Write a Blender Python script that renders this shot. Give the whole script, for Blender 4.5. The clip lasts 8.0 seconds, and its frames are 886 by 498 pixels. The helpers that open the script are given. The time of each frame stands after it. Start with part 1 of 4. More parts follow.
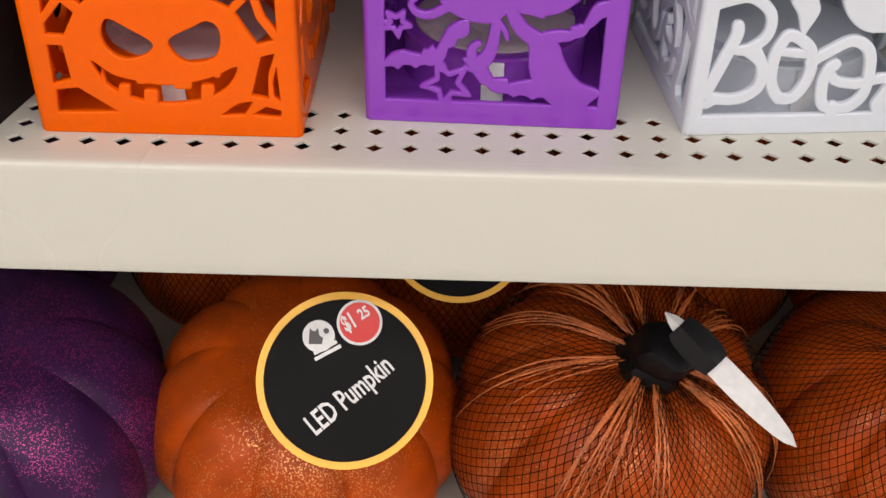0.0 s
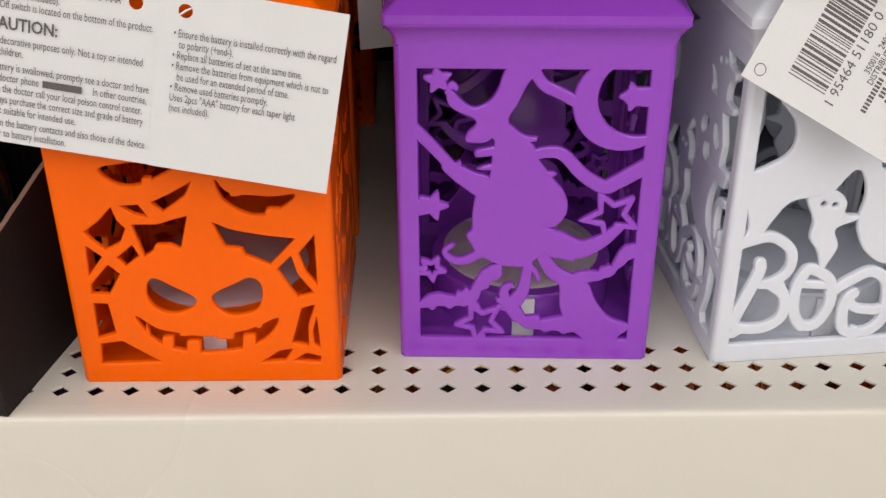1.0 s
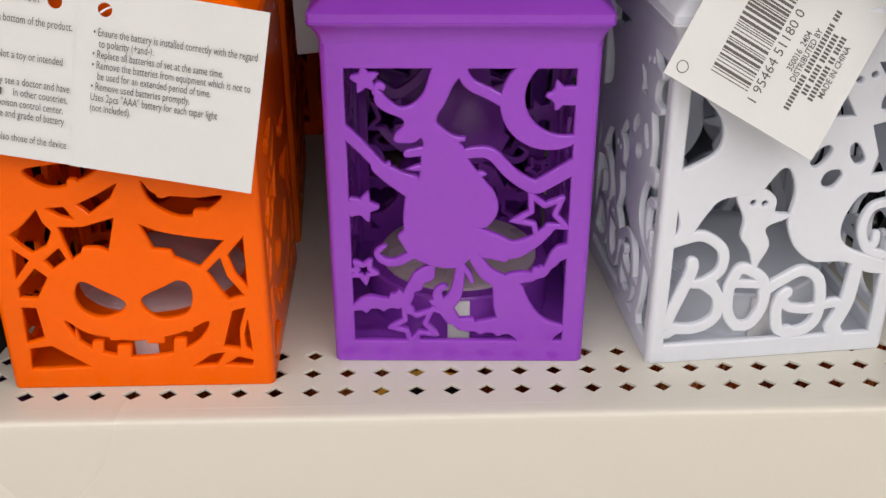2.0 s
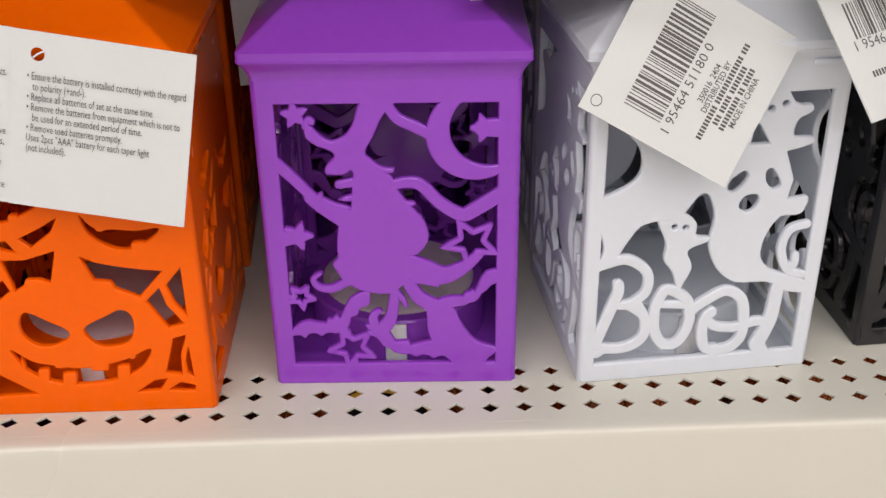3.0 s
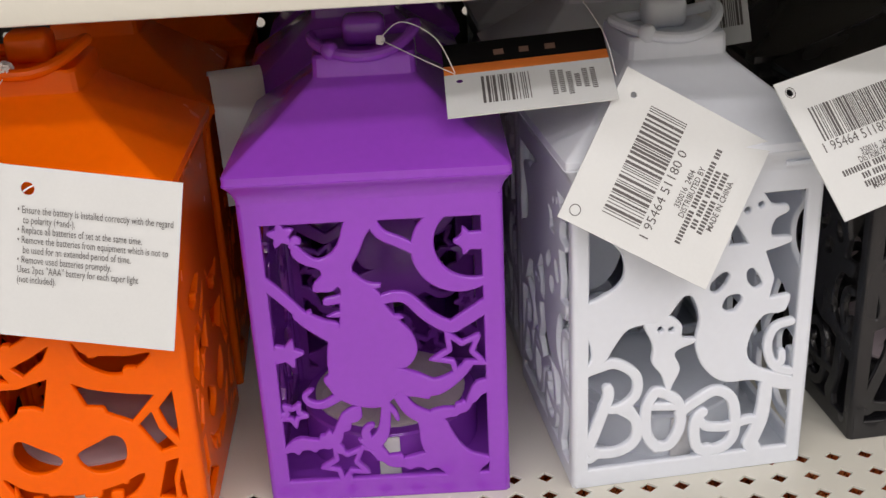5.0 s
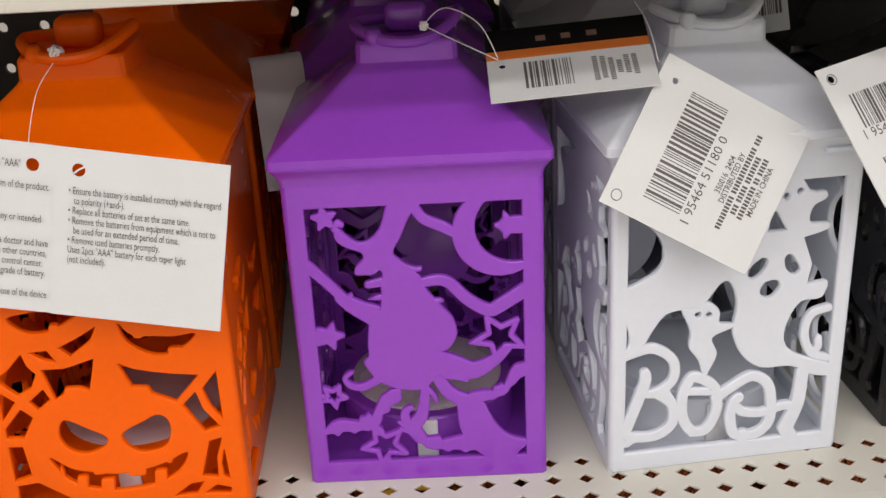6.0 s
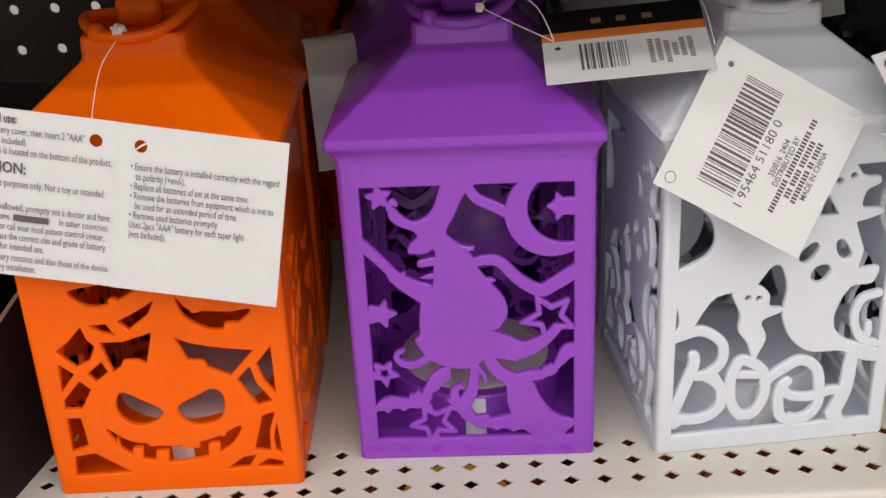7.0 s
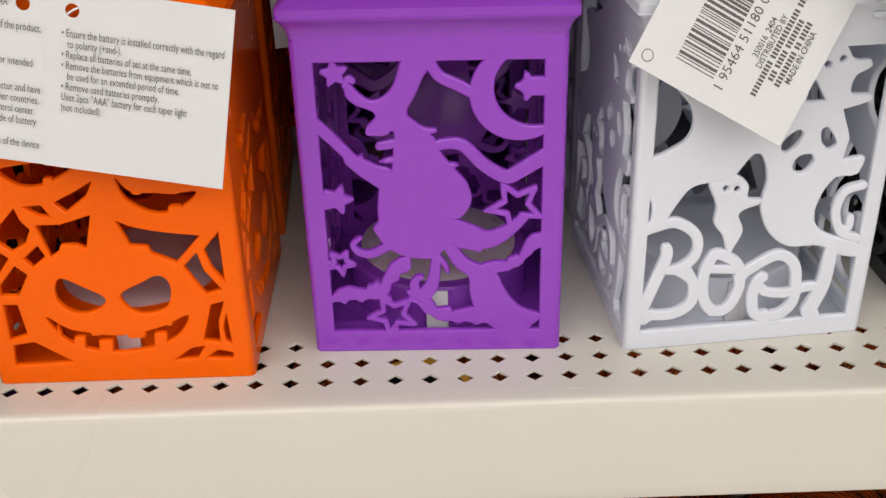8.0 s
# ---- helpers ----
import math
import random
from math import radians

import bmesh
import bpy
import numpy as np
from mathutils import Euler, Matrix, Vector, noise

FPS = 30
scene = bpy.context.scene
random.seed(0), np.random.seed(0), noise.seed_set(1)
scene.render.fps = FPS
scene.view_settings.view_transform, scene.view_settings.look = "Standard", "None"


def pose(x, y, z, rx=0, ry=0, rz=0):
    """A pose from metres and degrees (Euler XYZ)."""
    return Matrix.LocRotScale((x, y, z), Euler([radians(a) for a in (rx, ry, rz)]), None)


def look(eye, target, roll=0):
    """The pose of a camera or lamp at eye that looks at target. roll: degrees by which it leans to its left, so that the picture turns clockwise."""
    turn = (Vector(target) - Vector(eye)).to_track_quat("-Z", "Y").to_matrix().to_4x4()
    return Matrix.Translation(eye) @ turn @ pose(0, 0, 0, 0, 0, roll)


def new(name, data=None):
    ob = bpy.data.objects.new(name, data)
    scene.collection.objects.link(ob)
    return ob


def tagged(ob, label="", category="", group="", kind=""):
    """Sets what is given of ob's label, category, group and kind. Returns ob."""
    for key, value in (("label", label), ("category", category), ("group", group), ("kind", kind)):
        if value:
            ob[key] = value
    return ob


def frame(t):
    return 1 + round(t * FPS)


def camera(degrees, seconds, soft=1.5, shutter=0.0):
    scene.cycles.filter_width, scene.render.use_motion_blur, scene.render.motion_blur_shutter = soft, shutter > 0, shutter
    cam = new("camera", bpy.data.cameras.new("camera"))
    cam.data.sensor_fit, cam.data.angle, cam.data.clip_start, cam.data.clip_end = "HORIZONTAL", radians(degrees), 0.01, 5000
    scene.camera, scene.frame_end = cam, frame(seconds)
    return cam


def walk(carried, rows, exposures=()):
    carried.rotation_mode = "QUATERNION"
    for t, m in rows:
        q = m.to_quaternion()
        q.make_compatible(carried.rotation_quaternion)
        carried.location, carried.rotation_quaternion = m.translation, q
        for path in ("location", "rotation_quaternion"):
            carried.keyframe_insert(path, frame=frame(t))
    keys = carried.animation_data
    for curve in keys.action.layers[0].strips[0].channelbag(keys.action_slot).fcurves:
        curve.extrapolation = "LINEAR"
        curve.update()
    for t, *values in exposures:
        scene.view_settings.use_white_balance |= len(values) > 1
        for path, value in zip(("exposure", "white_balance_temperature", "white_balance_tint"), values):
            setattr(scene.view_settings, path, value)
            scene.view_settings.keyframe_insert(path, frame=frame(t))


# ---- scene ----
cam = camera(43.318, 8.0)
PATH = [
    (0, (-0.0124, -0.3244, 1.4038), (-0.0267, 1.2970, 0.2330), 1.20),
    (0.5, (-0.0264, -0.3269, 1.4431), (-0.0255, 1.3625, 0.3727), 0.24),
    (1, (-0.0324, -0.3094, 1.4465), (-0.0167, 1.4256, 0.4518), -0.16),
    (1.5, (-0.0303, -0.3061, 1.4423), (-0.0075, 1.4396, 0.4666), -0.27),
    (2, (-0.0146, -0.3123, 1.4395), (0.0340, 1.4413, 0.4790), -0.06),
    (2.2, (-0.0076, -0.3148, 1.4423), (0.0469, 1.4381, 0.4808), -0.04),
    (3.3, (0.0082, -0.3222, 1.4541), (0.0652, 1.4356, 0.5018), -1.18),
    (3.5, (0.0022, -0.3212, 1.4541), (0.0505, 1.4346, 0.4977), -1.66),
    (4, (-0.0013, -0.3193, 1.4525), (0.0495, 1.4690, 0.5583), -1.71),
    (4.5, (0.0094, -0.3248, 1.4620), (0.0765, 1.5049, 0.6573), -2.64),
    (4.7, (0.0124, -0.3244, 1.4610), (0.0864, 1.5099, 0.6673), -2.87),
    (6, (0.0024, -0.3298, 1.4583), (0.0444, 1.5022, 0.6570), -2.90),
    (6.5, (-0.0015, -0.3343, 1.4601), (0.0106, 1.4929, 0.6470), -2.86),
    (7, (-0.0059, -0.3343, 1.4580), (-0.0190, 1.4896, 0.6376), -2.86),
    (7.5, (-0.0033, -0.3226, 1.4522), (-0.0207, 1.4735, 0.5725), -2.83),
    (8, (-0.0000, -0.3147, 1.4428), (0.0195, 1.4266, 0.4591), -1.51),
]
walk(cam, [(t, look(eye, target, roll)) for t, eye, target, roll in PATH])

# ---- world and lights ----
world = bpy.data.worlds.new("store_air")
scene.world = world
world.use_nodes = True
world.node_tree.nodes["Background"].inputs[0].default_value = (0.9, 0.93, 1.0, 1)
world.node_tree.nodes["Background"].inputs[1].default_value = 0.05
scene.view_settings.exposure = -0.92


def tube_lamp(x, y, watts, sx=5.4, sy=0.22):
    data = bpy.data.lights.new("tube_light", "AREA")
    data.shape, data.size, data.size_y, data.energy, data.color = "RECTANGLE", sx, sy, watts, (1.0, 0.925, 0.92)
    ob = new("tube_light", data)
    ob.matrix_world = pose(x, y, 3.13)
    return tagged(ob, "fluorescent ceiling light of the store", "lamp")


for ly, lw in ((-0.8, 34), (-1.7, 74), (-2.6, 98), (-3.5, 104), (1.5, 20)):
    tube_lamp(0.0, ly, lw)


# ---- materials ----
def mat(name, color, rough=0.5, metal=0.0, spots=0.06, scale=300.0, bump=0.0, bump_scale=900.0, sss=0.0, coat=0.0, spec=0.5, thin=0.0, deep=0.0):
    """A plain surface with slight uneven colour at two sizes, uneven gloss and fine relief."""
    m = bpy.data.materials.new(name)
    m.use_nodes = True
    nt = m.node_tree
    b = nt.nodes["Principled BSDF"]
    co = nt.nodes.new("ShaderNodeTexCoord")
    n1 = nt.nodes.new("ShaderNodeTexNoise")
    n1.inputs["Scale"].default_value, n1.inputs["Detail"].default_value = scale, 4
    n2 = nt.nodes.new("ShaderNodeTexNoise")
    n2.inputs["Scale"].default_value, n2.inputs["Detail"].default_value = scale / 14, 3
    add = nt.nodes.new("ShaderNodeMath")
    add.operation = "ADD"
    ramp = nt.nodes.new("ShaderNodeMapRange")
    ramp.inputs[1].default_value, ramp.inputs[2].default_value = 0.6, 1.4
    ramp.inputs[3].default_value, ramp.inputs[4].default_value = 1 - spots, 1 + spots
    mul = nt.nodes.new("ShaderNodeMix")
    mul.data_type, mul.blend_type = "RGBA", "MULTIPLY"
    mul.inputs[0].default_value = 1
    mul.inputs[6].default_value = (*color, 1)
    for n in (n1, n2):
        nt.links.new(co.outputs["Object"], n.inputs["Vector"])
    nt.links.new(n1.outputs[0], add.inputs[0])
    nt.links.new(n2.outputs[0], add.inputs[1])
    nt.links.new(add.outputs[0], ramp.inputs[0])
    nt.links.new(ramp.outputs[0], mul.inputs[7])
    nt.links.new(mul.outputs[2], b.inputs["Base Color"])
    r = nt.nodes.new("ShaderNodeMapRange")
    r.inputs[1].default_value, r.inputs[2].default_value = 0.3, 0.7
    r.inputs[3].default_value, r.inputs[4].default_value = max(rough - 0.07, 0.02), min(rough + 0.07, 1)
    nt.links.new(n2.outputs[0], r.inputs[0])
    nt.links.new(r.outputs[0], b.inputs["Roughness"])
    b.inputs["Metallic"].default_value = metal
    b.inputs["Coat Weight"].default_value = coat
    b.inputs["Specular IOR Level"].default_value = spec
    if thin:
        tl = nt.nodes.new("ShaderNodeBsdfTranslucent")
        mx = nt.nodes.new("ShaderNodeMixShader")
        mx.inputs[0].default_value = thin
        if deep:
            gm = nt.nodes.new("ShaderNodeGamma")
            gm.inputs[1].default_value = deep
            nt.links.new(mul.outputs[2], gm.inputs[0])
            nt.links.new(gm.outputs[0], tl.inputs[0])
        else:
            nt.links.new(mul.outputs[2], tl.inputs[0])
        nt.links.new(b.outputs[0], mx.inputs[1])
        nt.links.new(tl.outputs[0], mx.inputs[2])
        nt.links.new(mx.outputs[0], nt.nodes["Material Output"].inputs[0])
    if sss:
        b.inputs["Subsurface Weight"].default_value = sss
        b.inputs["Subsurface Radius"].default_value = (0.004, 0.003, 0.002)
        b.inputs["Subsurface Scale"].default_value = 1.0
    if bump:
        n3 = nt.nodes.new("ShaderNodeTexNoise")
        n3.inputs["Scale"].default_value, n3.inputs["Detail"].default_value = bump_scale, 3
        bp = nt.nodes.new("ShaderNodeBump")
        bp.inputs["Strength"].default_value, bp.inputs["Distance"].default_value = bump, 0.0006
        nt.links.new(co.outputs["Object"], n3.inputs["Vector"])
        nt.links.new(n3.outputs[0], bp.inputs["Height"])
        nt.links.new(bp.outputs[0], b.inputs["Normal"])
    return m


M_SHELF = mat("cream_enamel", (0.585, 0.58, 0.512), 0.28, spots=0.012, scale=40, bump=0.10, bump_scale=500)
M_ORANGE = mat("orange_plastic", (1.0, 0.160, 0.0002), 0.22, spots=0.03, bump=0.04, spec=0.24, thin=0.27, deep=1.8)
M_PURPLE = mat("purple_plastic", (0.26, 0.048, 0.50), 0.17, spots=0.04, bump=0.04, spec=0.55, thin=0.04)
M_WHITE = mat("white_plastic", (0.825, 0.872, 0.935), 0.2, spots=0.02, bump=0.04, spec=0.5, thin=0.30)
M_BLACK = mat("black_plastic", (0.012, 0.012, 0.014), 0.25, spots=0.1, bump=0.05)
M_CARD = mat("white_card", (0.595, 0.622, 0.622), 0.5, spots=0.02, scale=900, bump=0.05)
M_INK = mat("dark_ink", (0.085, 0.08, 0.08), 0.6, spots=0.1)
M_RED = mat("red_ink", (0.62, 0.035, 0.03), 0.5, spots=0.05)
M_GOLD = mat("yellow_ink", (0.86, 0.47, 0.05), 0.45, spots=0.04)
M_BLACKCARD = mat("black_card", (0.008, 0.0075, 0.008), 0.6, spots=0.1, bump=0.05, spec=0.08)
M_ORANGECARD = mat("orange_ink", (0.75, 0.2, 0.03), 0.5, spots=0.05)
M_TRAY = mat("dark_display_card", (0.010, 0.008, 0.009), 0.6, spec=0.2, spots=0.15, bump=0.15, bump_scale=400)
M_TRAYEDGE = mat("brown_card_edge", (0.22, 0.13, 0.09), 0.9, spots=0.25)
M_PEG = mat("dark_pegboard", (0.035, 0.03, 0.026), 0.7, spots=0.15, bump=0.2)
M_PUMPKIN = mat("orange_pumpkin_shell", (0.56, 0.080, 0.002), 0.36, spec=0.3, spots=0.45, scale=70, bump=0.15, thin=0.25, deep=1.3)
M_PURPUMPKIN = mat("purple_pumpkin_shell", (0.034, 0.006, 0.052), 0.40, spec=0.25, spots=0.5, scale=80, bump=0.2)


def glitter(m, color, scale, share):
    """Adds metallic flakes to a surface, in drifts."""
    nt = m.node_tree
    b = nt.nodes["Principled BSDF"]
    co = nt.nodes.new("ShaderNodeTexCoord")
    vo = nt.nodes.new("ShaderNodeTexVoronoi")
    vo.inputs["Scale"].default_value = scale
    sep = nt.nodes.new("ShaderNodeSeparateColor")
    dr = nt.nodes.new("ShaderNodeTexNoise")
    dr.inputs["Scale"].default_value = 22
    lim = nt.nodes.new("ShaderNodeMapRange")
    lim.inputs[1].default_value, lim.inputs[2].default_value, lim.inputs[3].default_value, lim.inputs[4].default_value = 0.42, 0.62, 1.0, 1 - share
    gt = nt.nodes.new("ShaderNodeMath")
    gt.operation = "GREATER_THAN"
    mix = nt.nodes.new("ShaderNodeMix")
    mix.data_type = "RGBA"
    old = b.inputs["Base Color"].links[0].from_socket
    for n in (vo, dr):
        nt.links.new(co.outputs["Object"], n.inputs["Vector"])
    nt.links.new(vo.outputs["Color"], sep.inputs[0])
    nt.links.new(dr.outputs[0], lim.inputs[0])
    nt.links.new(sep.outputs[0], gt.inputs[0])
    nt.links.new(lim.outputs[0], gt.inputs[1])
    nt.links.new(gt.outputs[0], mix.inputs[0])
    nt.links.new(old, mix.inputs[6])
    mix.inputs[7].default_value = (*color, 1)
    nt.links.new(mix.outputs[2], b.inputs["Base Color"])
    nt.links.new(gt.outputs[0], b.inputs["Metallic"])
    bp = nt.nodes.new("ShaderNodeBump")
    bp.inputs["Strength"].default_value, bp.inputs["Distance"].default_value = 0.7, 0.0006
    nt.links.new(sep.outputs[1], bp.inputs["Height"])
    nt.links.new(bp.outputs[0], b.inputs["Normal"])


M_NET = mat("black_net", (0.022, 0.008, 0.004), 0.9, spots=0.3, scale=120, spec=0.05)
glitter(M_PURPUMPKIN, (0.50, 0.07, 0.28), 2300, 0.24)
glitter(M_PUMPKIN, (0.85, 0.36, 0.12), 1900, 0.22)
M_RIBBON = mat("black_stem", (0.004, 0.004, 0.005), 0.45, spots=0.1, bump=0.4, bump_scale=250, spec=0.25)
M_PAPER = mat("pale_paper", (0.66, 0.66, 0.66), 0.45, spots=0.14, scale=260, bump=0.5, bump_scale=160)
M_CLEAR = mat("milky_plastic", (0.50, 0.43, 0.46), 0.3, spots=0.06)
M_THREAD = mat("clear_thread", (0.85, 0.83, 0.82), 0.2, spots=0.05)
M_WALL = mat("store_wall", (0.72, 0.70, 0.66), 0.8, spots=0.05, scale=20)
M_FLOOR = mat("vinyl_floor", (0.55, 0.53, 0.49), 0.35, spots=0.08, scale=15)


# ---- mesh tools ----
def mesh_of(bm, name, smooth=35):
    me = bpy.data.meshes.new(name)
    bmesh.ops.recalc_face_normals(bm, faces=bm.faces)
    bm.to_mesh(me)
    bm.free()
    if smooth:
        me.shade_smooth()
        me.set_sharp_from_angle(angle=radians(smooth))
    return me


def part(name, bm, material, parent=None, label="", at=None):
    me = bm if isinstance(bm, bpy.types.Mesh) else mesh_of(bm, name)
    if not me.materials:
        me.materials.append(material)
    ob = new(name, me)
    if parent is not None:
        ob.parent = parent
    if at is not None:
        ob.matrix_local = at
    return tagged(ob, label)


def box(x0, x1, y0, y1, z0, z1, r=0.0, seg=2):
    bm = bmesh.new()
    bmesh.ops.create_cube(bm, size=1)
    for v in bm.verts:
        v.co = Vector(((x0 + x1) / 2 + v.co.x * (x1 - x0), (y0 + y1) / 2 + v.co.y * (y1 - y0), (z0 + z1) / 2 + v.co.z * (z1 - z0)))
    if r:
        bmesh.ops.bevel(bm, geom=bm.edges[:], offset=r, segments=seg, profile=0.5, affect="EDGES")
    return bm


def loft(rings, closed_ends=True):
    """A skin over rings with the same number of points."""
    bm = bmesh.new()
    rows = [[bm.verts.new(p) for p in ring] for ring in rings]
    n = len(rows[0])
    for a, b in zip(rows, rows[1:]):
        for i in range(n):
            bm.faces.new((a[i], a[(i + 1) % n], b[(i + 1) % n], b[i]))
    if closed_ends:
        bm.faces.new(rows[0])
        bm.faces.new(rows[-1])
    return bm


def rounded_square(h, r, z, seg=3):
    """A ring of points round a square of half-width h with corner radius r."""
    pts = []
    for k, (sx, sy) in enumerate(((1, 1), (-1, 1), (-1, -1), (1, -1))):
        for i in range(seg + 1):
            a = radians(90 * k + 90 * i / seg)
            pts.append((sx * (h - r) + r * math.cos(a), sy * (h - r) + r * math.sin(a), z))
    return pts


def circle(r, z, n=32, cx=0.0, cy=0.0):
    return [(cx + r * math.cos(2 * math.pi * i / n), cy + r * math.sin(2 * math.pi * i / n), z) for i in range(n)]


def tube(pts, r, n=8, closed=False):
    """A round rod along a line of points."""
    pts = [Vector(p) for p in pts]
    rings = []
    m = len(pts)
    up = Vector((0, 0, 1))
    for i, p in enumerate(pts):
        if closed:
            d = pts[(i + 1) % m] - pts[i - 1]
        else:
            d = pts[min(i + 1, m - 1)] - pts[max(i - 1, 0)]
        d.normalize()
        s = d.cross(up)
        if s.length < 1e-4:
            s = d.cross(Vector((1, 0, 0)))
        s.normalize()
        u = s.cross(d)
        rr = r[i] if isinstance(r, (list, tuple)) else r
        rings.append([p + rr * (math.cos(2 * math.pi * k / n) * s + math.sin(2 * math.pi * k / n) * u) for k in range(n)])
    if closed:
        rings.append(rings[0])
        bm = loft(rings, False)
        bmesh.ops.remove_doubles(bm, verts=bm.verts, dist=1e-7)
        return bm
    return loft(rings)


def spline(pts, closed=False, steps=6):
    """A smooth line through a few points."""
    p = np.array(pts, float)
    m = len(p)
    out = []
    for i in range(m if closed else m - 1):
        a, b, c, d = (p[(i + k) % m] if closed else p[min(max(i + k, 0), m - 1)] for k in (-1, 0, 1, 2))
        for s in range(steps):
            t = s / steps
            out.append(0.5 * (2 * b + (c - a) * t + (2 * a - 5 * b + 4 * c - d) * t * t + (3 * b - a - 3 * c + d) * t ** 3))
    if not closed:
        out.append(p[-1])
    return np.array(out)


def curve_mesh(name, loops, depth, bevel=0.0, res=1, keep=True):
    """A flat plate bounded by closed loops (inner loops are holes), lying in x, y, with rounded rims."""
    cu = bpy.data.curves.new(name, "CURVE")
    cu.dimensions, cu.fill_mode, cu.extrude, cu.bevel_depth, cu.bevel_resolution = "2D", "BOTH", max(depth / 2 - bevel, 0), bevel, res
    cu.offset = -bevel if keep else 0.0
    for loop in loops:
        sp = cu.splines.new("POLY")
        sp.points.add(len(loop) - 1)
        sp.points.foreach_set("co", [c for x, y in loop for c in (x, y, 0.0, 1.0)])
        sp.use_cyclic_u = True
    tmp = bpy.data.objects.new(name, cu)
    scene.collection.objects.link(tmp)
    bpy.context.view_layer.update()
    me = bpy.data.meshes.new_from_object(tmp.evaluated_get(bpy.context.evaluated_depsgraph_get()))
    bpy.data.objects.remove(tmp)
    bpy.data.curves.remove(cu)
    bm = bmesh.new()
    bm.from_mesh(me)
    bmesh.ops.remove_doubles(bm, verts=bm.verts, dist=2e-6)
    bm.to_mesh(me)
    bm.free()
    me.name = name
    me.materials.clear()
    me.shade_smooth()
    me.set_sharp_from_angle(angle=radians(14))
    return me


def text_mesh(body, size, squeeze=1.0, align="LEFT", shear=0.0, fat=0.0):
    cu = bpy.data.curves.new("lettering", "FONT")
    cu.body, cu.size, cu.align_x, cu.shear, cu.resolution_u = body, size, align, shear, 2
    cu.offset = fat
    tmp = bpy.data.objects.new("lettering", cu)
    scene.collection.objects.link(tmp)
    bpy.context.view_layer.update()
    me = bpy.data.meshes.new_from_object(tmp.evaluated_get(bpy.context.evaluated_depsgraph_get()))
    bpy.data.objects.remove(tmp)
    bpy.data.curves.remove(cu)
    me.materials.clear()
    me.transform(Matrix.Diagonal((squeeze, 1, 1, 1)))
    return me


# ---- stencil panels: flat shapes joined by their distance fields, in millimetres ----
HALF, TALL = 46.3, 124.0
RIM = 0.75
WIN_WITCH, WIN_JACK, WIN_GHOST = (-38.6, 38.3, 9.2, 115.5), (-38.8, 39.6, 8.1, 116.6), (-40.1, 39.8, 8.1, 115.6)


def polygon_distance(pts, gx, gy):
    d = np.full(gx.shape, 1e9)
    inside = np.zeros(gx.shape, bool)
    for (ax, ay), (bx, by) in zip(pts, np.roll(pts, -1, axis=0)):
        ex, ey = bx - ax, by - ay
        t = np.clip(((gx - ax) * ex + (gy - ay) * ey) / (ex * ex + ey * ey + 1e-12), 0, 1)
        d = np.minimum(d, np.hypot(gx - ax - t * ex, gy - ay - t * ey))
        cross = (ay > gy) != (by > gy)
        inside ^= cross & (gx < ax + (gy - ay) * ex / (ey if abs(ey) > 1e-12 else 1e-12))
    return np.where(inside, -d, d)


def stroke_distance(pts, r0, r1, gx, gy):
    d = np.full(gx.shape, 1e9)
    m = len(pts) - 1
    for i in range(m):
        (ax, ay), (bx, by) = pts[i], pts[i + 1]
        ex, ey = bx - ax, by - ay
        t = np.clip(((gx - ax) * ex + (gy - ay) * ey) / (ex * ex + ey * ey + 1e-12), 0, 1)
        d = np.minimum(d, np.hypot(gx - ax - t * ex, gy - ay - t * ey) - (r0 + (r1 - r0) * (i + t) / m))
    return d


def star_points(c, r, turn, inner=0.45):
    return np.array([(c[0] + (r if k % 2 == 0 else r * inner) * math.cos(radians(turn + 36 * k)), c[1] - (r if k % 2 == 0 else r * inner) * math.sin(radians(turn + 36 * k))) for k in range(10)])


def stencil_loops(shapes, solid, win, step=0.3):
    """Outlines of the openings of a panel. solid: the panel starts closed and is cut, else it starts open and is filled."""
    x0, x1, z0, z1 = win
    xs, zs = np.arange(x0 - 1.2, x1 + 1.2, step), np.arange(z0 - 1.2, z1 + 1.2, step)
    gx, gy = np.meshgrid(xs, zs)
    rim = -np.maximum(np.maximum(x0 - gx, gx - x1), np.maximum(z0 - gy, gy - z1))
    f = np.full(gx.shape, -5.0 if solid else 5.0)
    for kind, *s in shapes:
        if kind == "line":
            f = np.minimum(f, stroke_distance(spline(s[0]), s[1], s[2], gx, gy))
        elif kind == "ring":
            p = spline(s[0], True)
            f = np.minimum(f, stroke_distance(np.vstack([p, p[:1]]), s[1], s[1], gx, gy))
        elif kind == "blob":
            f = np.minimum(f, polygon_distance(spline(s[0], True, 4), gx, gy))
        elif kind == "poly":
            f = np.minimum(f, polygon_distance(np.array(s[0]), gx, gy))
        elif kind == "hole":
            f = np.maximum(f, -polygon_distance(spline(s[0], True, 4), gx, gy))
        elif kind == "cut":
            f = np.maximum(f, -polygon_distance(np.array(s[0]), gx, gy) + 0.0)
        elif kind == "dot":
            f = np.maximum(f, s[1] - np.hypot(gx - s[0][0], gy - s[0][1]))
        elif kind == "moon":
            f = np.minimum(f, np.maximum(np.hypot(gx - s[0][0], gy - s[0][1]) - s[1], s[3] - np.hypot(gx - s[2][0], gy - s[2][1])))
        elif kind == "star":
            d = polygon_distance(star_points(s[0], s[1], s[2]), gx, gy)
            if s[3]:
                d = np.maximum(d, -polygon_distance(star_points(s[0], s[3], s[2]), gx, gy))
            f = np.minimum(f, d)
    f = np.minimum(f, rim) + RIM
    f[f == 0] = 1e-6
    return [np.array(l) for l in contours(f, xs, zs)]


